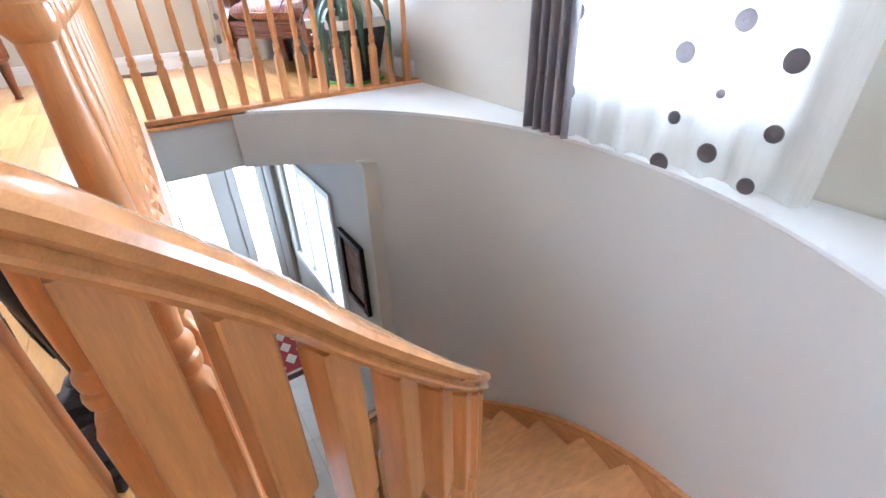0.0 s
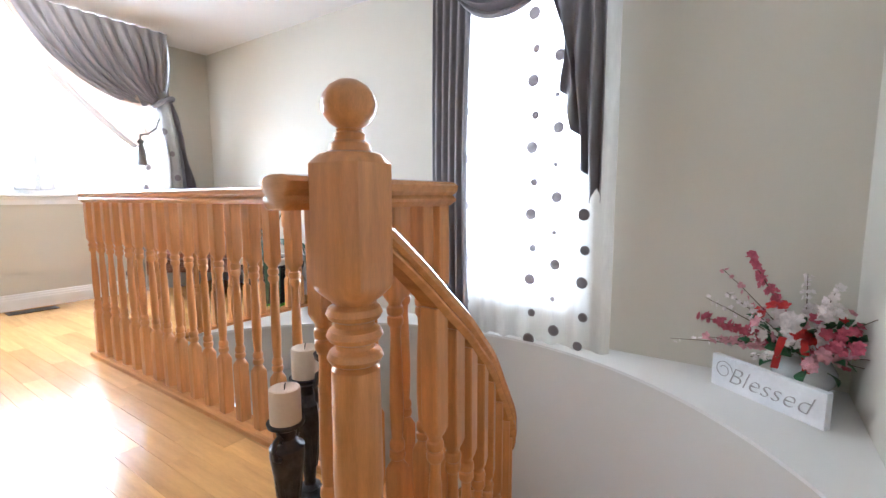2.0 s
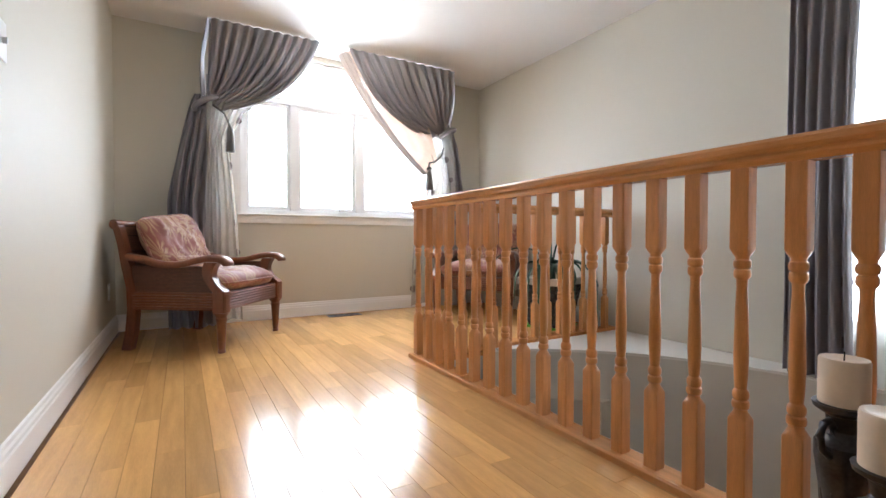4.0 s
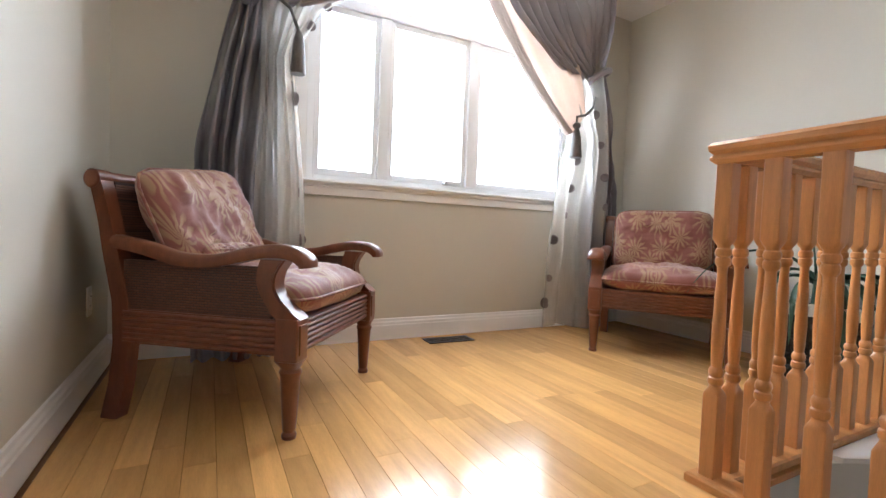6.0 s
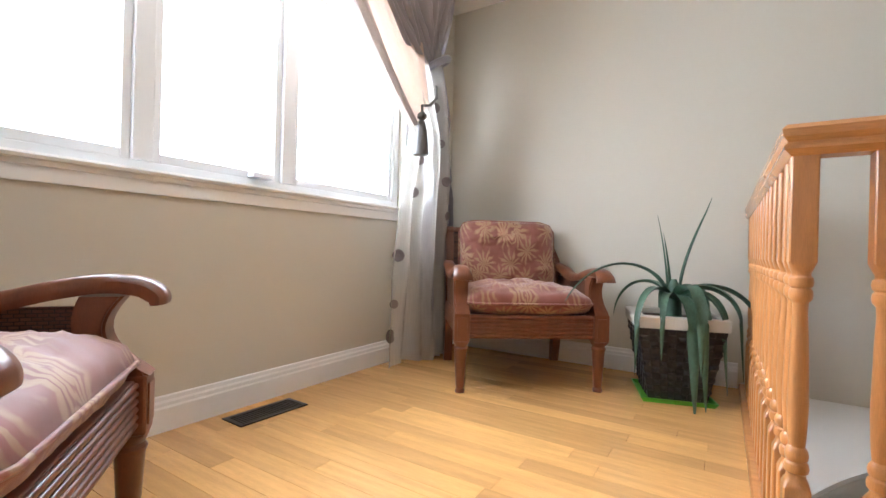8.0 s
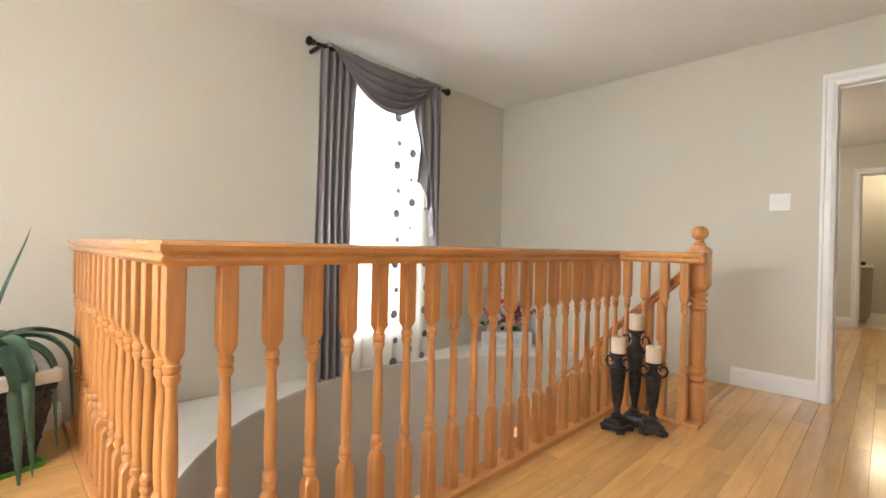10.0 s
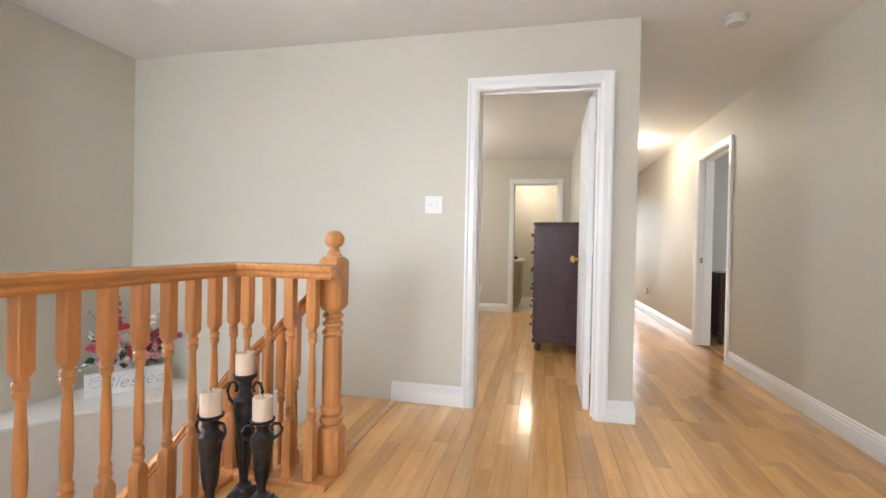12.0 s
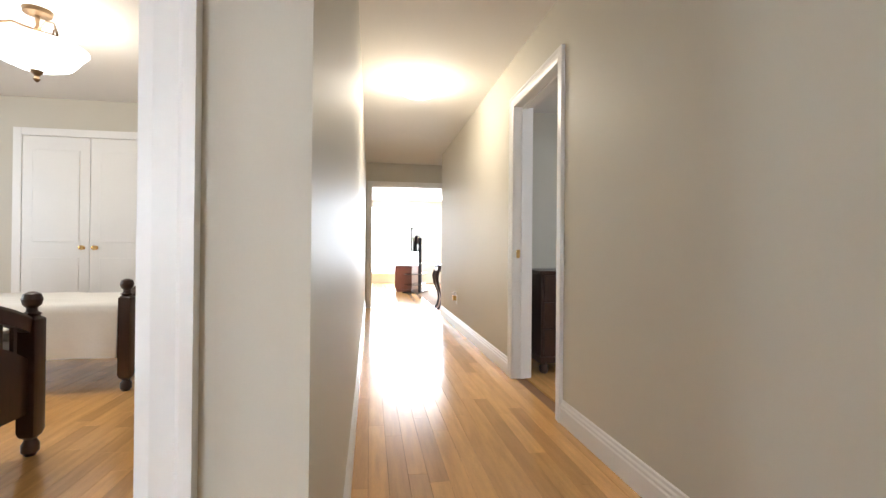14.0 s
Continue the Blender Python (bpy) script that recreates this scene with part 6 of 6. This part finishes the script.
# bedroom bowl light
M_antique = mat("antique_brass", (0.20, 0.13, 0.07), 0.35, 0.9, vary=0.2)
M_bowl = glow("lit_alabaster", (1.0, 0.95, 0.86), 5.0)
lt = empty("bowl_light", "lit alabaster bowl ceiling light with brass scrolls", "ceiling light", m=pose(0.50, -3.45, CEIL) @ Matrix.Scale(1.2, 4))
part("canopy", turned(bmesh.new(), [(-0.03, 0.03, 1), (-0.022, 0.06, 1), (0, 0.065, 1)], 24), M_antique, lt, smooth=0.6)
part("stem", turned(bmesh.new(), [(-0.34, 0.008, 1), (-0.12, 0.008, 1), (-0.10, 0.018, 1), (-0.08, 0.008, 1), (-0.03, 0.012, 1)], 14), M_antique, lt, smooth=0.6)
part("bowl", turned(bmesh.new(), [(-0.31, 0.02, 1), (-0.30, 0.08, 1), (-0.27, 0.15, 1), (-0.235, 0.175, 1), (-0.20, 0.20, 1), (-0.185, 0.215, 1)], 32), M_bowl, lt, smooth=0.9).visible_shadow = False
part("finial", turned(bmesh.new(), [(-0.37, 0.004, 1), (-0.355, 0.016, 1), (-0.34, 0.010, 1), (-0.325, 0.022, 1), (-0.312, 0.03, 1)], 16), M_antique, lt, smooth=0.6)
for k in range(3):
    a = 2 * math.pi * k / 3 + 0.4
    q = [(r * math.cos(a), r * math.sin(a), z) for r, z in ((0.02, -0.10), (0.10, -0.08), (0.18, -0.11), (0.215, -0.17), (0.20, -0.20), (0.17, -0.17), (0.18, -0.14))]
    part("scroll_arm", tube(bmesh.new(), q, 0.006, 7), M_antique, lt, smooth=0.9)

# bathroom glimpse
M_vanity = mat("beige_vanity", (0.52, 0.42, 0.30), 0.4, vary=0.06, scale=6)
vn = empty("vanity", "beige bathroom vanity with a white top", "vanity", m=pose(-0.30, -6.30, 0))
part("cabinet", box(bmesh.new(), (-0.28, -0.42, 0.08), (0.28, 0.42, 0.78), 0.006), M_vanity, vn)
for s in (-1, 1):
    part("door", box(bmesh.new(), (-0.292, s * 0.2 - 0.17, 0.14), (-0.279, s * 0.2 + 0.17, 0.74), 0.004), M_vanity, vn)
part("top", box(bmesh.new(), (-0.31, -0.44, 0.78), (0.30, 0.44, 0.82), 0.008), M_trim, vn)
part("toe_kick", box(bmesh.new(), (-0.24, -0.42, 0), (0.28, 0.42, 0.08)), M_vanity, vn)
M_towel = mat("black_towel", (0.02, 0.02, 0.022), 0.95, vary=0.2, scale=40, bump=0.5)
tw = empty("folded_towel", "dark folded towel on the vanity", "towel", m=pose(-0.42, -6.10, 0.821))
part("fold", box(bmesh.new(), (-0.10, -0.12, 0), (0.10, 0.12, 0.05), 0.02), M_towel, tw, smooth=0.9)
gl = empty("bathroom_light", "lit opal glass flush ceiling light in the bathroom", "ceiling light", m=pose(-0.70, -7.0, CEIL))
part("pan", turned(bmesh.new(), [(-0.03, 0.12, 1), (-0.028, 0.125, 1), (0, 0.125, 1)], 28), M_trim, gl, smooth=0.5)
part("dome", turned(bmesh.new(), [(-0.13, 0.01, 1), (-0.125, 0.04, 1), (-0.10, 0.09, 1), (-0.06, 0.125, 1), (-0.031, 0.14, 1)], 28), M_bowl, gl, smooth=0.9).visible_shadow = False
tb = empty("towel_bar", "white towel on a bathroom wall bar", "towel bar", m=pose(-1.13, -6.2, 1.62))
part("bar", tube(bmesh.new(), [(-0.20, -0.2, 0), (-0.12, -0.2, 0), (-0.12, 0.2, 0), (-0.20, 0.2, 0)], 0.009, 8), M_antique, tb)
struct("bathroom_floor", boxes(((XC + TH, -7.65, -0.012), (0.5, YB - TH, 0.0))), M_tile, "pale tiled bathroom floor", "floor")

# ---- hallway end and bright room ----
M_tv = mat("black_glass_screen", (0.008, 0.008, 0.009), 0.12, vary=0.1)
M_steel = mat("dark_steel", (0.03, 0.03, 0.035), 0.35, 0.7, vary=0.1)
tv = empty("television", "flat black television on a dark floor stand", "television", m=pose(-2.62, -10.6, 0, 0, 0, 68))
part("screen", box(bmesh.new(), (-0.48, -0.03, 0.92), (0.48, 0.0, 1.48), 0.006), M_tv, tv)
part("column", box(bmesh.new(), (-0.05, 0.03, 0.03), (0.05, 0.10, 1.25), 0.006), M_steel, tv)
for z in (0.18, 0.42, 0.66):
    part("shelf", box(bmesh.new(), (-0.40, -0.20, z), (0.40, 0.12, z + 0.014), 0.003), M_tv, tv)
part("mount", box(bmesh.new(), (-0.12, 0.0, 1.10), (0.12, 0.03, 1.30), 0.004), M_steel, tv)
part("base", box(bmesh.new(), (-0.45, -0.22, 0), (0.45, 0.16, 0.03), 0.006), M_tv, tv)
M_mahog = mat("red_mahogany", (0.16, 0.045, 0.025), 0.3, vary=0.15, scale=5, fine=60, stretch=(8, 8, 1.2))
cb = empty("low_cabinet", "small red-brown wooden cabinet with glass doors", "cabinet", m=pose(-2.42, -11.0, 0, 0, 0, 70))
part("body", box(bmesh.new(), (-0.35, -0.2, 0.06), (0.35, 0.2, 0.58), 0.004), M_mahog, cb)
part("top", box(bmesh.new(), (-0.37, -0.22, 0.58), (0.37, 0.22, 0.605), 0.005), M_mahog, cb)
part("plinth", box(bmesh.new(), (-0.33, -0.18, 0), (0.33, 0.18, 0.06)), M_mahog, cb)
for s in (-1, 1):
    dr = part("door", box(bmesh.new(), (s * 0.17 - 0.16, -0.212, 0.09), (s * 0.17 + 0.16, -0.2, 0.56), 0.003), M_mahog, cb)
    part("glass", box(bmesh.new(), (s * 0.17 - 0.11, -0.215, 0.14), (s * 0.17 + 0.11, -0.2125, 0.51)), M_tv, dr)
cs = empty("console_table", "dark walnut console table with a curved cabriole leg", "table", m=pose(-3.05, -7.45, 0))
part("top", box(bmesh.new(), (-0.5, -0.2, 0.70), (0.5, 0.2, 0.73), 0.008), M_dark, cs)
part("apron", box(bmesh.new(), (-0.46, -0.17, 0.62), (0.46, 0.17, 0.70), 0.004), M_dark, cs)
for sx in (-1, 1):
    for sy in (-1, 1):
        q = [(sx * (0.42 + o), sy * 0.15, z) for o, z in ((0.03, 0.64), (0.055, 0.55), (0.04, 0.44), (-0.01, 0.30), (-0.03, 0.18), (-0.005, 0.07), (0.05, 0.015))]
        part("leg", tube(bmesh.new(), q, [0.032, 0.034, 0.026, 0.020, 0.018, 0.022, 0.015], 9), M_dark, cs, smooth=0.9)
# Self-lit pane materials, bright and dim, standing in for daylight from outside.
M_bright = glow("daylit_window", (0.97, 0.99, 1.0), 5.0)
M_pale = glow("dim_pane_glow", (0.95, 0.98, 1.0), 1.8)
wd = empty("window_3", "large bright window in the room past the hallway", "window", kind="structure")
part("pane", boxes(((-3.0, -13.41, 0.35), (0.0, -13.395, 2.2))), M_bright, wd)
for x in (-3.04, -2.0, -1.0, 0.0):
    part("frame", box(bmesh.new(), (x - 0.03, -13.395, 0.3), (x + 0.03, -13.36, 2.25), 0.004), M_trim, wd)
# Glowing panels added out of view beside the two fill lamps; no openings behind.
for nm, sp in (("bedroom_fill_panel", ((3.69, -3.8, 0.8), (3.699, -2.2, 2.2))), ("side_room_fill_panel", ((-5.299, -3.0, 0.9), (-5.29, -1.8, 2.1)))):
    fill_panel = empty(nm, "added glowing fill panel on an unseen side room wall", "window", kind="structure")
    part("pane", boxes(sp), M_pale, fill_panel)
part("sill", box(bmesh.new(), (-3.1, -13.395, 0.27), (0.1, -13.33, 0.33), 0.006), M_trim, wd)

# ---- foyer below ----
M_rugr = mat("red_wool", (0.25, 0.025, 0.02), 0.95, vary=0.15, scale=30, bump=0.6, fine=300)
M_rugd = mat("black_wool", (0.03, 0.02, 0.02), 0.95, vary=0.15, scale=30, bump=0.6, fine=300)
M_rugc = mat("cream_wool", (0.50, 0.42, 0.32), 0.95, vary=0.1, scale=30, bump=0.6, fine=300)
M_grout = mat("grout", (0.36, 0.32, 0.27), 0.9, vary=0.05)
FXE = 1.44
struct("foyer_floor", boxes(((-2.2, -1.1, LOW - 0.1), (2.3, YN + TH, LOW - 0.008))), M_grout, "beige tiled foyer floor", "floor")
ff = bpy.data.objects["foyer_floor"]
TL = 0.33
tile = bmesh.new()
box(tile, (0.002, 0.002, -0.008), (TL - 0.002, TL - 0.002, 0))
tile = mesh_of("tile", tile, M_tile)
for i in range(13):
    for j in range(16):
        part("tile", tile, None, ff).location = (-2.15 + TL * i, -0.95 + TL * j, LOW)
struct("foyer_walls", boxes(((-2.2, YN, LOW), (0.07, YN + TH, -0.3)), ((1.32, YN, LOW), (FXE + TH, YN + TH, -0.3)), ((0.07, YN, -0.66), (1.32, YN + TH, -0.3)), ((-2.3, -1.1, LOW), (-2.2, YN + TH, -0.3)), ((-2.2, -1.1, LOW), (0.0, YS - TH + 0.001, -0.3))), M_wall, "cream foyer walls", "wall")
struct("foyer_wall_east", boxes(((FXE, 4.12, LOW), (FXE + TH, YN, -0.3)), ((FXE, 2.0, LOW), (FXE + TH, 2.75, -0.3)), ((FXE, 2.75, LOW), (FXE + TH, 4.12, -1.95)), ((FXE, 2.75, -0.80), (FXE + TH, 4.12, -0.3))), M_wall, "cream foyer side wall with a window", "wall")
struct("foyer_ceiling", boxes(((-2.3, YR + TH, -0.3), (XW - TH, YN + TH, -0.2)), ((-2.3, -1.1, -0.3), (XH - TH, YR + TH, -0.2))), M_ceil, "white ceiling over the foyer", "ceiling")
sw = empty("window_4", "white framed foyer side window", "window", kind="structure")
for lo, hi in (((2.68, -2.02), (2.75, -0.73)), ((4.12, -2.02), (4.19, -0.73)), ((2.75, -0.80), (4.12, -0.73)), ((2.75, -2.02), (4.12, -1.95))):
    part("casing", box(bmesh.new(), (FXE - 0.02, lo[0], lo[1]), (FXE, hi[0], hi[1]), 0.004), M_trim, sw)
for y in (2.78, 3.18, 3.66, 4.09):
    part("mullion", box(bmesh.new(), (FXE + 0.03, y - 0.035, -1.95), (FXE + 0.09, y + 0.035, -0.80), 0.004), M_trim, sw)
# Pane glows by itself in place of daylight through the opening.
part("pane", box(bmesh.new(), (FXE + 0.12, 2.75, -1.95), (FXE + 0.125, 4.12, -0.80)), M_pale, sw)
fd = empty("door_5", "white front door with a glass light and a glazed sidelight", "door", kind="structure")
M_cream = mat("cream_door_paint", (0.74, 0.71, 0.64), 0.4, vary=0.01)
for lo, hi in (((0.12, LOW), (0.28, -0.74)), ((0.80, LOW), (0.97, -0.74)), ((0.28, LOW), (0.80, -1.95)), ((0.28, -0.95), (0.80, -0.74))):
    part("leaf", box(bmesh.new(), (lo[0], YN + 0.03, lo[1]), (hi[0], YN + 0.075, hi[1]), 0.002), M_cream, fd)
# Door glass and sidelight carry their daylight as emission.
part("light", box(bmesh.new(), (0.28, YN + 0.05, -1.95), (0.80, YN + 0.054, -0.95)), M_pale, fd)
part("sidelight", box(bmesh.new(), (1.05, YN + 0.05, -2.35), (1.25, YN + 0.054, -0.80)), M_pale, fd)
for lo, hi in (((0.07, LOW), (0.12, -0.66)), ((0.97, LOW), (1.05, -0.66)), ((1.25, LOW), (1.32, -0.66)), ((0.12, -0.74), (0.97, -0.66)), ((1.05, -0.80), (1.25, -0.66)), ((1.05, LOW), (1.25, -2.35))):
    part("frame", box(bmesh.new(), (lo[0], YN + 0.015, lo[1]), (hi[0], YN + 0.09, hi[1]), 0.003), M_cream, fd)
for z in (-1.18, -1.56, -1.95):
    part("glazing_bar", box(bmesh.new(), (1.05, YN + 0.04, z - 0.008), (1.25, YN + 0.05, z + 0.008)), M_trim, fd)
for lo, hi in (((0.0, LOW), (0.07, -0.59)), ((1.32, LOW), (1.39, -0.59)), ((0.07, -0.66), (1.32, -0.59))):
    part("casing", box(bmesh.new(), (lo[0], YN - 0.02, lo[1]), (hi[0], YN, hi[1]), 0.004), M_trim, fd)
pc = empty("framed_picture", "framed picture in a dark moulding on the foyer wall", "picture", m=pose(FXE, 2.36, -1.25, 0, 0, 90))
M_art = mat("abstract_print", (0.30, 0.18, 0.12), 0.7, vary=0.35, scale=9)
for lo, hi in (((-0.2, -0.3), (-0.15, 0.3)), ((0.15, -0.3), (0.2, 0.3)), ((-0.15, -0.3), (0.15, -0.25)), ((-0.15, 0.25), (0.15, 0.3))):
    part("frame", box(bmesh.new(), (lo[0], 0.0, lo[1]), (hi[0], 0.035, hi[1]), 0.006), M_tv, pc)
part("print", box(bmesh.new(), (-0.15, 0.0, -0.25), (0.15, 0.012, 0.25)), M_art, pc)
rug = empty("entry_rug", "red patterned wool rug with cream diamonds by the front door", "rug", m=pose(0.62, 3.55, LOW + 0.001))
part("field", box(bmesh.new(), (-0.72, -0.43, 0), (0.72, 0.43, 0.008), 0.003), M_rugr, rug)
for s in (-1, 1):
    part("border", box(bmesh.new(), (-0.72, s * 0.40 - 0.025, 0.004), (0.72, s * 0.40 + 0.025, 0.0095)), M_rugd, rug)
    part("stripe", box(bmesh.new(), (-0.72, s * 0.345 - 0.015, 0.004), (0.72, s * 0.345 + 0.015, 0.0095)), M_rugc, rug)
dm = bmesh.new()
prism(dm, [(-0.06, 0), (0, -0.09), (0.06, 0), (0, 0.09)], 0.004, 0.0098)
dm = mesh_of("diamond", dm, M_rugc)
for i in range(10):
    for j in (-1, 0, 1):
        part("diamond", dm, None, rug).location = (-0.63 + 0.14 * i, 0.2 * j + (0.1 if i % 2 else 0) - 0.05, 0)

# ---- floor boards ----
BW = 0.083
floor_ob = bpy.data.objects["floor"]
rng = random.Random(5)
BOARD = {}


def board_bm(w, ln):
    bm = bmesh.new()
    c = 0.0010
    lo = [bm.verts.new(p) for p in ((0.0003, 0.0003, -0.013), (w - 0.0003, 0.0003, -0.013), (w - 0.0003, ln - 0.0003, -0.013), (0.0003, ln - 0.0003, -0.013))]
    md = [bm.verts.new((v.co.x, v.co.y, -c)) for v in lo]
    hi = [bm.verts.new(p) for p in ((c, c, 0), (w - c, c, 0), (w - c, ln - c, 0), (c, ln - c, 0))]
    for a, b in ((lo, md), (md, hi)):
        for i in range(4):
            bm.faces.new((a[i], a[(i + 1) % 4], b[(i + 1) % 4], b[i]))
    bm.faces.new(hi)
    return bm


near, rest = [], []
x = XH - 0.02
while x < 3.7:
    w = BW
    if x < RX < x + w:
        w = RX - x
    xm = x + w / 2
    spans = []
    if xm < XW:
        spans.append((YS - TH, YR, True))
    elif xm < RX:
        spans.append((YS - TH, YN, True))
    elif xm < XE:
        spans.append((RY, YN, True))
    if xm < XC + 0.02:
        spans.append((YE - TH, YS - TH, False))
    elif xm > XC + TH - 0.06:
        spans.append((YB - TH, YS - TH, False))
    for y0, y1, keep in spans:
        y = y0 - rng.uniform(0, 0.5)
        while y < y1:
            ln = rng.choice((0.5, 0.7, 0.9, 1.1, 1.3))
            a, b = max(y, y0), min(y + ln, y1)
            if b - a > 0.02:
                (near if keep else rest).append((x, a, w, b - a))
            y += ln
    x += w
for x in np.arange(-2.6, -1.3, BW):
    rest.append((float(x), -13.3, BW, 13.3 + YE - TH))
for x in np.arange(-5.2, XH - TH, BW):
    rest.append((float(x), -4.8, BW, 3.8))
near.sort(key=lambda b: abs(b[0] + 0.3) + 0.25 * abs(b[1] - 1.5))
for x, y, w, ln in near[:300]:
    key = (round(w, 3), round(ln, 3))
    if key not in BOARD:
        BOARD[key] = mesh_of("board", board_bm(w, ln), M_plank)
    ob = part("board", BOARD[key], None, floor_ob)
    ob.location = (x, y, 0)
verts, faces = [], []
for x, y, w, ln in near[300:] + rest:
    bm = board_bm(w, ln)
    bm.verts.index_update()
    k = len(verts)
    verts += [(v.co.x + x, v.co.y + y, v.co.z) for v in bm.verts]
    faces += [[k + v.index for v in f.verts] for f in bm.faces]
    bm.free()
me = bpy.data.meshes.new("boards")
me.from_pydata(verts, [], faces)
me.materials.append(M_planks)
tagged(part("boards", me, None, floor_ob), "honey maple floor boards of the hallway and rooms", kind="stuff")
